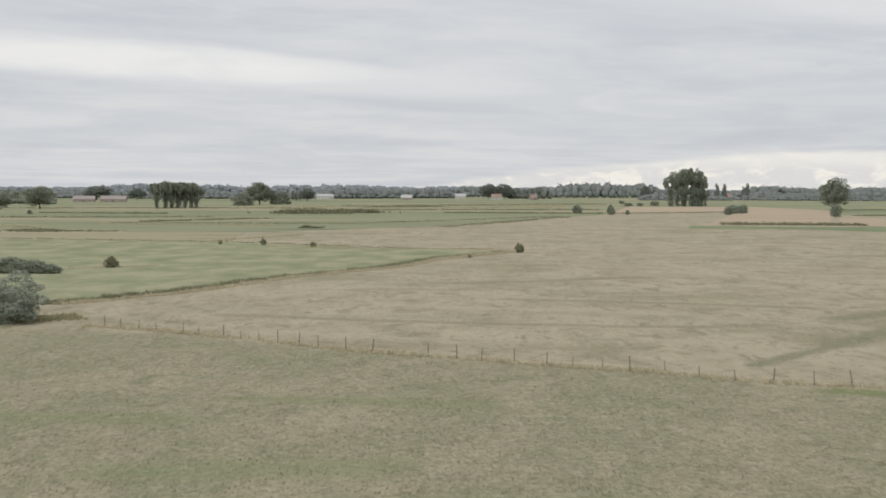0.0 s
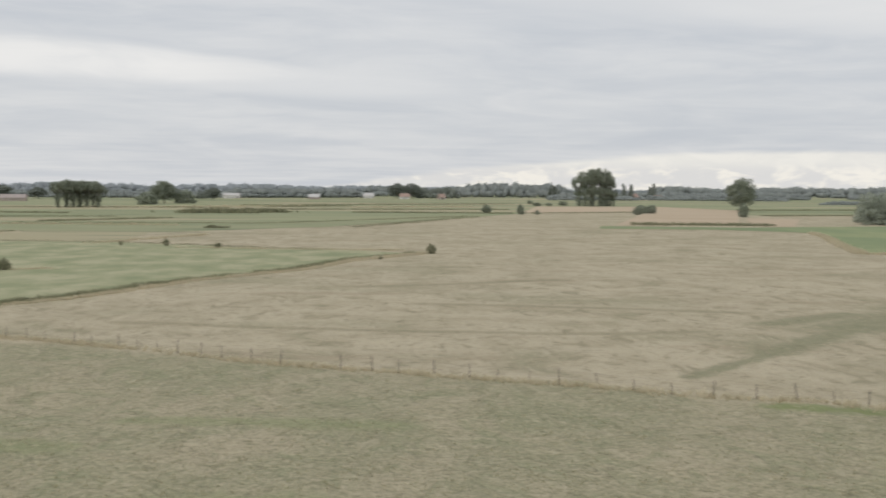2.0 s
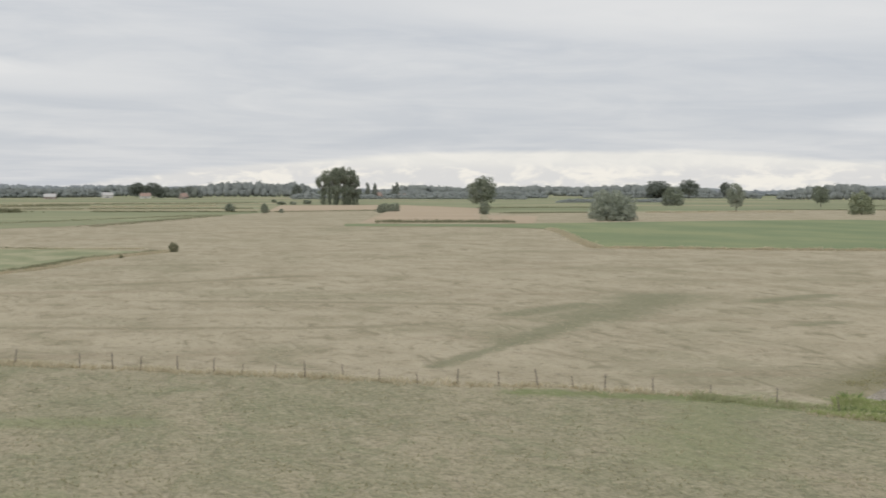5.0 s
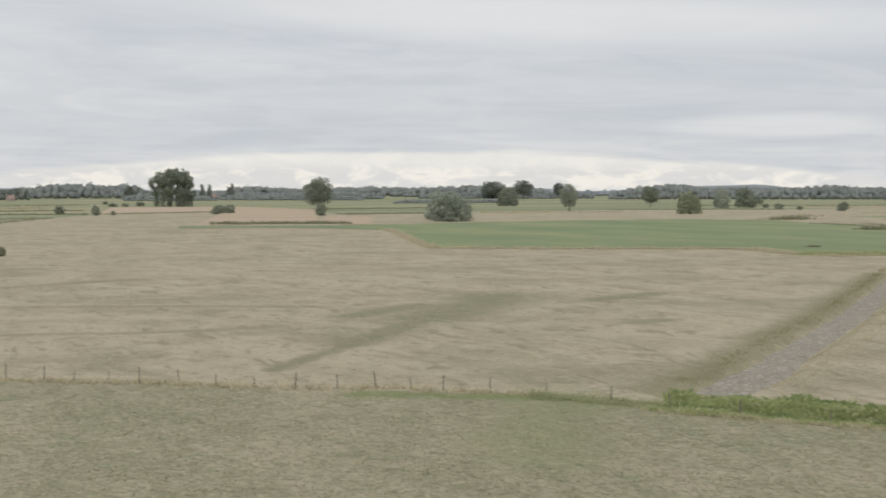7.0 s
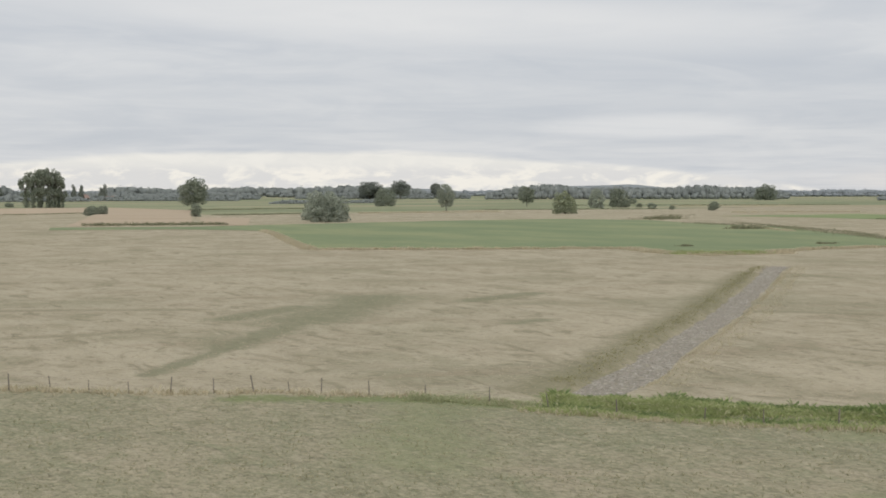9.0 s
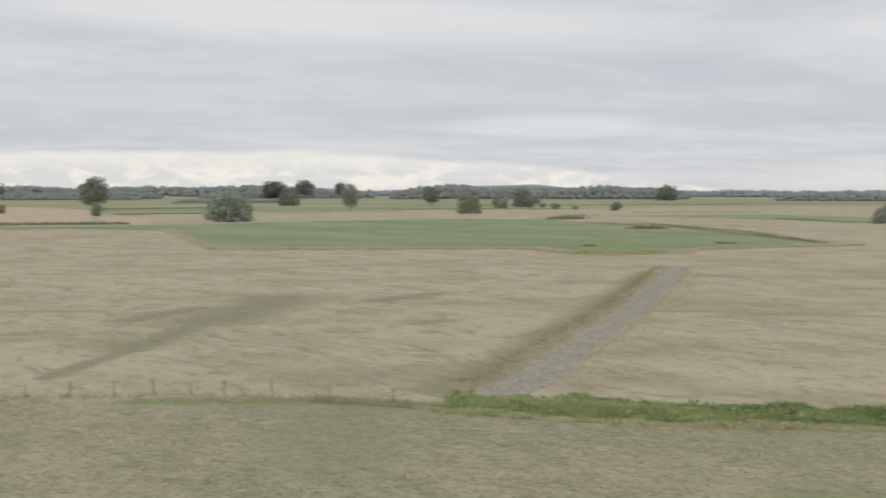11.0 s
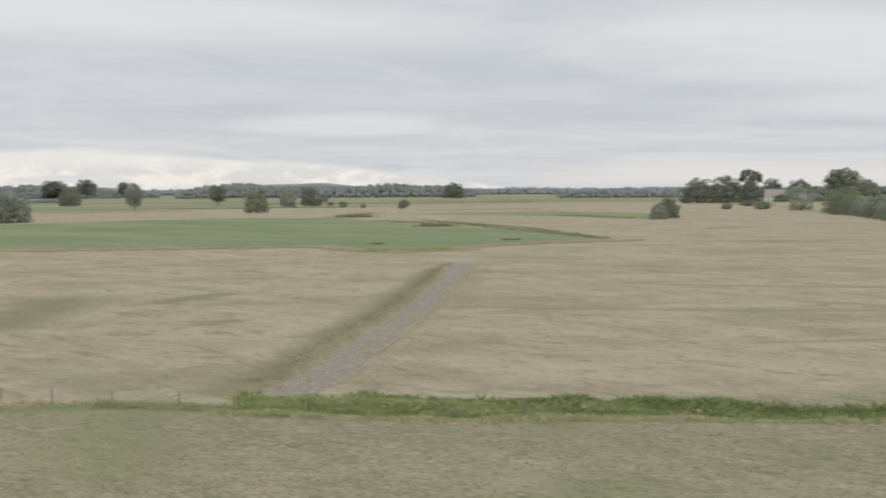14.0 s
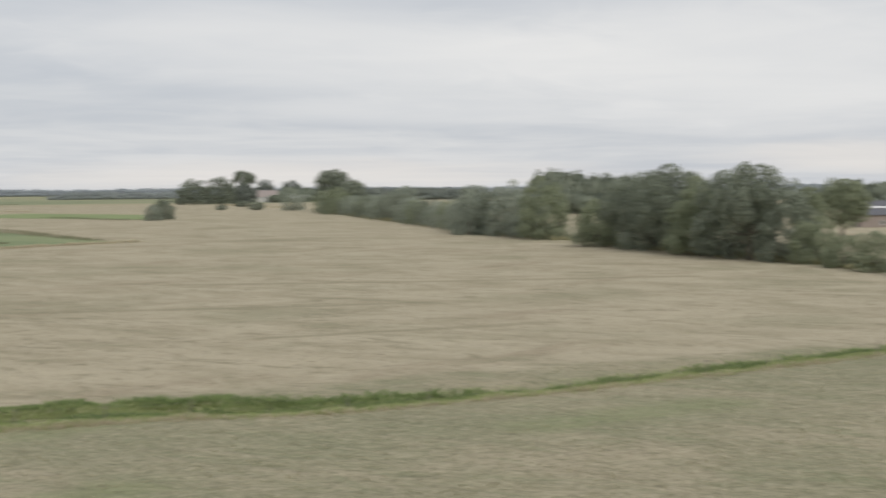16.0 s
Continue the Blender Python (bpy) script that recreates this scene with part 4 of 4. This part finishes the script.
# willow row along the far side of the pasture: x, y, width, height, kind, material
W, B = "willow", "broadleaf"
ROWTREES = (
    (714, 571, 15, 13, W, M_WILLOW), (655, 500, 16, 15, W, M_HEDGE), (610, 459, 17, 17, W, M_HEDGE), (583, 425, 15, 11, W, M_WILLOW), (552, 398, 15, 12.5, W, M_OAK), (520, 368, 14, 13, W, M_WILLOW),
    (488, 337, 13, 17, B, M_WILLOW), (459, 312, 12, 12, W, M_WILLOW), (431, 288, 11, 11.2, W, M_OAK), (408, 265, 10.5, 11.2, W, M_WILLOW), (386, 247, 11, 12, W, M_WILLOW), (632, 480, 15, 13, W, M_OAK), (597, 441, 14, 12, W, M_WILLOW), (567, 411, 14, 11, W, M_HEDGE),
    (536, 383, 13, 12, W, M_WILLOW), (504, 353, 13, 13, W, M_OAK), (474, 325, 12, 11, W, M_WILLOW), (445, 300, 11, 11, W, M_HEDGE), (420, 277, 10.5, 10.5, W, M_WILLOW), (397, 256, 10, 11, W, M_HEDGE), (376, 237, 10, 11.5, W, M_OAK))
for i, (x, y, w, h, kind, m) in enumerate(ROWTREES):
    tree("willow_tree", kind, 1 + i % 4, x, y, w, h * 0.84, "willow in a dense row along the pasture", material=m, count=7500, size=0.015, group="willow row")
NEARROW = (
    (364, 228, 11.5, 14, W, M_WILLOW), (352, 222, 9, 11.5, W, M_WILLOW), (345, 205, 11, 15.0, W, M_WILLOW), (326, 184, 11.5, 15.8, W, M_HEDGE), (333, 172, 8, 10, W, M_HEDGE), (355, 216, 10, 12, W, M_OAK), (336, 194, 10, 13, W, M_WILLOW),
    (293, 152, 11, 10.5, W, M_HEDGE), (287, 141, 13, 14.5, B, M_OAK), (281, 134, 12, 16.5, W, M_OAK), (272, 125, 13, 17.6, B, M_OAK), (263, 116, 12, 15, W, M_HEDGE), (256, 107, 12.5, 16, W, M_OAK),
    (247, 100, 11, 17.2, B, M_OAK), (245, 92, 9.5, 14, W, M_OAK), (240, 86, 7, 8, W, M_HEDGE), (231, 78, 6.5, 5.2, W, M_HEDGE), (222, 70, 6.5, 6.2, W, M_HEDGE), (214, 62, 7, 6.5, W, M_OAK))
for i, (x, y, w, h, kind, m) in enumerate(NEARROW):
    tree("hedge_tree", kind, 11 + i % 4, x, y, w * 1.12, h, "dense dark tree in an overgrown hedge", material=m, count=15000, size=0.0125, group="overgrown hedge")
for x, y, w, h in ((374, 121, 13, 15), (345, 121, 8, 13), (362, 140, 9, 12)):
    tree("oak_tree", "broadleaf", 12, x, y, w, h, "green tree beyond the overgrown hedge", material=M_HEDGE, count=15000, size=0.0125)

for a, b, count in (((222, 70), (250, 100), 260), ((250, 100), (300, 156), 420), ((320, 178), (372, 234), 320), ((380, 242), (620, 470), 420)):
    tufts("hedge_bottom", scatter_line([a, b], count, 4.0, int(a[0]), -3.0), M_BANK, "rank grass and nettles along the foot of a hedge", 6, 0.5, 1.6, 0.6, 0.22, "undergrowth")

# ---- far woods ----


def woodland(name, line, tall, ranks, gap, material, label, count=90, size=1.5, seed=0):
    """A belt of wood, one mesh: crown beside crown, each of leaf sprays round a lumpy core, over low scrub."""
    rnd = random.Random(seed + 31)
    verts, faces, normals = [], [], []
    pts = resample(line, gap * 0.36)
    n = len(pts)

    def crown(x, y, w, h, base_z, sprays):
        middle, half = (h + base_z) / 2, (h - base_z) / 2
        o = len(verts)
        sides = 7
        for k, (lift, girth) in enumerate(((-0.95, 0.5), (-0.3, 0.88), (0.4, 0.85), (0.85, 0.5))):
            for j in range(sides):
                a = (j + 0.5 * (k % 2)) * 6.283 / sides
                g = girth * w * 0.5 * rnd.uniform(0.9, 1.15)
                verts.append((x + g * math.cos(a), y + g * math.sin(a), max(0.0, middle + half * lift * rnd.uniform(0.9, 1.0))))
                normals.append(Vector((math.cos(a), math.sin(a), lift * 1.2 + 0.2)).normalized())
        for k in range(3):
            for j in range(sides):
                a, b = o + k * sides + j, o + k * sides + (j + 1) % sides
                faces.append((a, b, b + sides, a + sides))
        faces.append(tuple(o + 3 * sides + j for j in range(sides)))
        for _ in range(sprays):
            v = Vector((rnd.gauss(0, 1), rnd.gauss(0, 1), rnd.gauss(0.15, 1))).normalized()
            k = rnd.uniform(0.8, 1.05) * (1 + 0.3 * noise.noise((x * 0.37 + v.x * 2, y * 0.37 + v.y * 2, v.z * 2)))
            p = Vector((x + v.x * w * 0.5 * k, y + v.y * w * 0.5 * k, max(0.1, middle + v.z * half * k)))
            s = size * rnd.uniform(0.5, 1.1)
            out = (v + Vector((rnd.gauss(0, 0.5), rnd.gauss(0, 0.5), rnd.gauss(0.3, 0.5)))).normalized()
            u = out.orthogonal().normalized()
            q = out.cross(u)
            a = rnd.uniform(0, 6.283)
            u, q = u * math.cos(a) + q * math.sin(a), q * math.cos(a) - u * math.sin(a)
            i = len(verts)
            verts.extend((tuple(p - u * s), tuple(p + q * s * 0.7), tuple(p + u * s), tuple(p - q * s * 0.7)))
            faces.append((i + 3, i + 2, i + 1, i))
            normals.extend([(v + Vector((rnd.gauss(0, 0.25), rnd.gauss(0, 0.25), 0.35))).normalized()] * 4)

    for i, (x, y) in enumerate(pts):
        s = i / max(1, n - 1)
        taper = min(1.0, 0.55 + 6 * s, 0.55 + 6 * (1 - s))
        swell = 0.86 + 0.28 * noise.noise((x / (gap * 6), y / (gap * 6), seed))
        r = math.hypot(x, y)
        for rank in range(ranks + 1):
            low = rank == 0
            h = tall * taper * swell * (rnd.uniform(0.30, 0.62) if low else rnd.uniform(0.80, 1.04))
            w = gap * (rnd.uniform(0.45, 0.8) if low else rnd.uniform(0.55, 1.0))
            back = gap * 0.55 * rank + rnd.uniform(-0.2, 0.2) * gap
            jx = rnd.uniform(-0.2, 0.2) * gap
            crown(x + x / r * back + jx, y + y / r * back, w, h, 0.0 if low else h * rnd.uniform(0.05, 0.3), int(count * (0.35 if low else 0.5)))
    return tagged(new(name, mesh_of(name, verts, faces, material, normals=[tuple(v) for v in normals])), label, "woodland", kind="stuff")


# most belts wear the hazed leaf colours, as no air haze is built
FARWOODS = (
    ([(-430, 1250), (-330, 1200)], 12.5, 2, 11, M_OAK, 150, 1.2), ([(-620, 1900), (-330, 1850), (-180, 1900)], 13, 2, 15, M_WOOD_HAZED, 90, 1.5),
    ([(-175, 1980), (20, 2250)], 17, 2, 16, M_WOOD_HAZED, 90, 1.7), ([(20, 2600), (120, 2560)], 22, 1, 18, M_WOOD_HAZED, 90, 1.9), ([(150, 2480), (395, 2560)], 27, 2, 18, M_WOOD_HAZED, 100, 2.0),
    ([(100, 2150), (160, 2180)], 20, 1, 12, M_POPLAR, 90, 1.4), ([(270, 1950), (400, 1990)], 10, 1, 12, M_WOOD_HAZED, 80, 1.3), ([(415, 2250), (560, 2200), (760, 2350)], 15, 2, 16, M_WOOD_HAZED, 90, 1.6),
    ([(-800, 3000), (400, 3500)], 27, 1, 28, M_DISTANT_HAZED, 60, 3.0), ([(700, 3350), (1150, 3250)], 26, 2, 28, M_WOOD_HAZED, 60, 3.0),
    ([(1050, 3080), (1330, 2900)], 31, 2, 26, M_WOOD_HAZED, 70, 2.8), ([(1100, 2150), (1650, 2050)], 27, 2, 16, M_WOOD_HAZED, 90, 1.7),
    ([(1500, 2900), (1800, 2600)], 26, 2, 28, M_WOOD_HAZED, 60, 3.0), ([(2200, 3200), (2900, 2400), (3300, 1900)], 22, 1, 30, M_DISTANT_HAZED, 60, 3.0),
    ([(880, 2480), (1180, 2380)], 15, 1, 14, M_WOOD_HAZED, 110, 1.6), ([(420, 2050), (620, 2010)], 9, 1, 12, M_WOOD_HAZED, 100, 1.4), ([(500, 1500), (660, 1560)], 5, 1, 8, M_WOOD_HAZED, 100, 1.0),
    ([(1500, 1650), (1800, 1450)], 15, 1, 16, M_WOOD_HAZED, 90, 1.6), ([(1180, 960), (1420, 1000)], 20, 1, 20, M_OAK, 110, 1.7), ([(1330, 1010), (1450, 870)], 18, 2, 20, M_POPLAR, 160, 1.5),
    ([(1500, 1050), (2100, 900)], 17, 1, 24, M_WOOD_HAZED, 90, 2.0), ([(626, 352), (664, 292)], 24, 3, 13, M_OAK, 500, 0.9), ([(760, 250), (800, 120)], 20, 1, 14, M_OAK, 140, 1.4),
    ([(900, 420), (1500, 500)], 12, 1, 20, M_WOOD_HAZED, 90, 1.6), ([(1600, 640), (1900, 100)], 18, 1, 26, M_DISTANT_HAZED, 80, 2.2))
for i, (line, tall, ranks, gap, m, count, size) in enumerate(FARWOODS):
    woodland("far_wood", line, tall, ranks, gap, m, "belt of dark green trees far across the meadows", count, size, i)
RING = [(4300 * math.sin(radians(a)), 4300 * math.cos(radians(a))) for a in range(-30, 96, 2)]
# farthest belt, its bluish haze is leaf colour
woodland("horizon_wood", RING, 22, 1, 40, M_DISTANT_HAZED, "band of woods along the horizon, haze blue put into its colour", 50, 3.6, 77)


def hill(name, az, half, tall, r, label):
    """A low far ridge with a smooth back."""
    verts, faces = [], []
    n, rows = 40, 5
    for i in range(n + 1):
        t = i / n * 2 - 1
        a = radians(az + half * t)
        h = tall * (1 - t * t) * (1 + 0.2 * noise.noise((t * 3, az, 0)))
        for k in range(rows + 1):
            s = k / rows
            d = r + 300 * s
            verts.append((d * math.sin(a), d * math.cos(a), h * math.sin(s * 1.57)))
    for i in range(n):
        for k in range(rows):
            a = i * (rows + 1) + k
            faces.append((a, a + rows + 1, a + rows + 2, a + 1))
    # haze over the ridge is painted by the pale blue leaf colour
    me = mesh_of(name, verts, faces, M_DISTANT_HAZED, True)
    me.flip_normals()
    return tagged(new(name, me), label, "hill", kind="structure")


hill("hill", 32.0, 5.0, 34, 4400, "low wooded hill on the horizon, coloured pale blue for haze")
hill("hill", 22.0, 6.0, 27, 4400, "low wooded hill on the horizon, coloured pale blue for haze")

# ---- fence ----


def box(bm, x, y, z, sx, sy, sz, bevel=0.0, m=None):
    made = bmesh.ops.create_cube(bm, size=1.0, matrix=(m or Matrix()) @ Matrix.LocRotScale((x, y, z), None, (sx, sy, sz)))
    if bevel:
        edges = list({e for v in made["verts"] for e in v.link_edges})
        bmesh.ops.bevel(bm, geom=edges, offset=bevel, segments=1, affect="EDGES")


def fence():
    ob = base("pasture_fence", "weathered wooden post and wire fence across the pasture", "fence")
    rnd = random.Random(21)
    models = []
    for i in range(4):
        bm = bmesh.new()
        h, r = (1.15, 1.05, 1.2, 0.85)[i], (0.045, 0.038, 0.05, 0.032)[i]
        rings = []
        for z, k in ((-0.35, 1.0), (0.4, 1.02), (h - 0.05, 0.92), (h, 0.7)):
            rings.append([bm.verts.new((r * k * math.cos(a * 0.785) + 0.02 * z, r * k * math.sin(a * 0.785) * rnd.uniform(0.9, 1.1), z)) for a in range(8)])
        for lo, hi in zip(rings, rings[1:]):
            for a in range(8):
                bm.faces.new((lo[a], lo[(a + 1) % 8], hi[(a + 1) % 8], hi[a]))
        bm.faces.new(rings[-1])
        me = bpy.data.meshes.new("post")
        bm.to_mesh(me)
        bm.free()
        me.materials.append(M_POST)
        models.append(me)
    # x of each post on the fence line
    xs = [-34, -32.1, -30.0, -28.0, -25, -23.3, -20.6, -18.8, -16.9, -15, -12.9, -11, -8.4, -6, -1.2, 1.2, 3.2, 5.8, 8.3, 10.2, 12.4, 14.4, 16.9, 19.2, 21.6, 24.2, 26.9, 29.4, 31.5, 33.3, 36.0, 39.1,
          41.9, 44.4, 47.2, 50.6, 52.8, 55.8, 59.3, 63.2, 67.0, 71, 75.4, 80, 85, 90, 96, 102, 108, 114, 120]
    tops = []
    for i, x in enumerate(xs):
        for (ax, ay), (bx, by) in zip(FENCE, FENCE[1:]):
            if ax <= x <= bx:
                y = ay + (by - ay) * (x - ax) / (bx - ax)
        z = relief(x, y)
        post = new("post", models[rnd.randrange(4)])
        post.parent = ob
        post.matrix_basis = pose(x, y, z, rnd.gauss(0, 3), rnd.gauss(0, 4), rnd.uniform(0, 360))
        tops.append((x, y, z))
    for level in (0.55, 1.0):
        bm = bmesh.new()
        for a, b in zip(tops, tops[1:]):
            mid = [(p + q) / 2 for p, q in zip(a, b)]
            limb(bm, (a[0], a[1], a[2] + level), (mid[0], mid[1], mid[2] + level - 0.05), 0.005, 0.005, 4)
            limb(bm, (mid[0], mid[1], mid[2] + level - 0.05), (b[0], b[1], b[2] + level), 0.005, 0.005, 4)
        part("wire", bm, M_WIRE, ob, "thin rusty fence wire")


fence()

# ---- buildings ----


def house(name, x, y, w, d, wall, ridge, turn, wall_mat, roof_mat, label, category="house", windows=3, chimney=True, storeys=1):
    """A gabled building: walls, roof, door, windows and chimney. w runs along the ridge."""
    ob = base(name, label, category, at=pose(x, y, 0, 0, 0, turn))
    bm = bmesh.new()
    p = [bm.verts.new(v) for v in ((-w / 2, -d / 2, -0.2), (w / 2, -d / 2, -0.2), (w / 2, d / 2, -0.2), (-w / 2, d / 2, -0.2), (-w / 2, -d / 2, wall), (w / 2, -d / 2, wall), (w / 2, d / 2, wall), (-w / 2, d / 2, wall),
                                   (-w / 2, 0, ridge), (w / 2, 0, ridge))]
    for f in ((0, 1, 5, 4), (2, 3, 7, 6), (1, 2, 6, 9, 5), (3, 0, 4, 8, 7), (3, 2, 1, 0)):
        bm.faces.new([p[i] for i in f])
    part("wall", bm, wall_mat, ob)
    slope = (ridge - wall) / (d / 2)
    for side in (-1, 1):
        bm = bmesh.new()
        o, e = 0.4, 0.18
        low = (side * (d / 2 + o), wall - o * slope)
        pts = []
        for px in (-w / 2 - o, w / 2 + o):
            for qy, qz in ((low[0], low[1]), (0, ridge), (0, ridge + e), (low[0], low[1] + e)):
                pts.append(bm.verts.new((px, qy, qz + 0.01)))
        for f in ((0, 1, 2, 3), (7, 6, 5, 4), (0, 4, 5, 1), (1, 5, 6, 2), (2, 6, 7, 3), (3, 7, 4, 0)):
            bm.faces.new([pts[i] for i in f])
        bmesh.ops.recalc_face_normals(bm, faces=bm.faces[:])
        part("roof", bm, roof_mat, ob)
    for side in (-1, 1):
        for s in range(storeys):
            for i in range(windows):
                cx = (i + 0.5) / windows * w * 0.86 - w * 0.43
                cz = 1.5 + 2.7 * s
                if cz + 0.7 > wall or (i == windows // 2 and s == 0):
                    continue
                bm = bmesh.new()
                for ox, oz, sx, sz in ((0, 0.62, 1.3, 0.1), (0, -0.62, 1.4, 0.12), (-0.6, 0, 0.1, 1.2), (0.6, 0, 0.1, 1.2), (0, 0, 0.07, 1.2)):
                    box(bm, cx + ox, side * (d / 2 + 0.03), cz + oz, sx, 0.12, sz)
                frame_ob = part("window", bm, M_PAINT, ob, "white-framed window")
                bm = bmesh.new()
                box(bm, cx, side * (d / 2 + 0.01), cz, 1.15, 0.06, 1.2)
                part("pane", bm, M_GLASS, frame_ob)
    bm = bmesh.new()
    box(bm, 0, -(d / 2 + 0.02), 1.05, 1.1 if windows > 1 else 3.2, 0.1, 2.1 if windows > 1 else 2.8, 0.02)
    part("door", bm, M_SLATE, ob)
    if chimney:
        bm = bmesh.new()
        box(bm, w * 0.33, 0.3, ridge + 0.4, 0.7, 0.7, 1.6, 0.04)
        part("chimney", bm, M_BRICK, ob)
    return ob


house("farm_barn", -318, 1378, 24, 12, 3.0, 6.2, 5, M_BRICK, M_FADED, "long low brick barn with a pale roof", "barn", 5, False)
house("farm_barn", -346, 1376, 20, 12, 2.8, 6.0, 8, M_BRICK, M_FADED, "long low brick barn with a faded red roof", "barn", 4, False)
house("white_barn", -158, 1870, 15, 10, 4.2, 7.0, 4, M_WHITE, M_SHEET, "white barn among far trees", "barn", 3, False)
house("farmhouse", -155, 1960, 8, 7, 3.5, 6.5, 10, M_WHITE, M_SHEET, "small white house among far trees")
house("farmhouse", -47, 1838, 14, 9, 3.0, 6.6, -6, M_BRICK, M_SHEET, "pale-roofed farmhouse before a wood")
house("farmhouse", 25, 2090, 15, 9, 4.0, 7.6, 4, M_WHITE, M_SHEET, "white farmhouse beside tall trees", windows=4)
house("farmhouse", 75, 2016, 14, 10, 3.2, 7.4, 3, M_WHITE, M_TILE, "pale farmhouse with a red tile roof")
house("farmhouse", 122, 1939, 9, 8, 3.2, 7.6, 30, M_BRICK, M_TILE, "brick farmhouse with a red tile roof")
house("village_house", 422, 2117, 10, 9, 4.5, 9.5, 40, M_BRICK, M_TILE, "village house with a red tile roof")
house("village_house", 452, 2090, 12, 9, 3.4, 7.0, 5, M_WHITE, M_TILE, "white village house with a red roof")
house("farmhouse", 1180, 972, 20, 11, 6.0, 12.5, -48, M_WHITE, M_FADED, "white house with a faded tile roof among trees", storeys=2, windows=4)
house("farm_shed", 1205, 948, 16, 10, 3.6, 6.5, -48, M_WHITE, M_SHEET, "pale shed beside a white house", "shed", 2, False)
long_barn = house("farm_barn", 470, 122, 46, 16, 4.0, 8.2, -60, M_BRICK, M_SLATE, "long barn with a dark sheet roof behind trees", "barn", 6, False)
for side in (-1, 1):
    bm = bmesh.new()
    box(bm, 0, 0, 0, 45.6, 0.9, 0.06, 0.01, Matrix.LocRotScale((0, side * 4.0, 6.33), Euler((-side * math.atan2(4.2, 8.0), 0, 0)), None))
    part("skylight", bm, M_PAINT, long_barn, "pale translucent skylight strip")
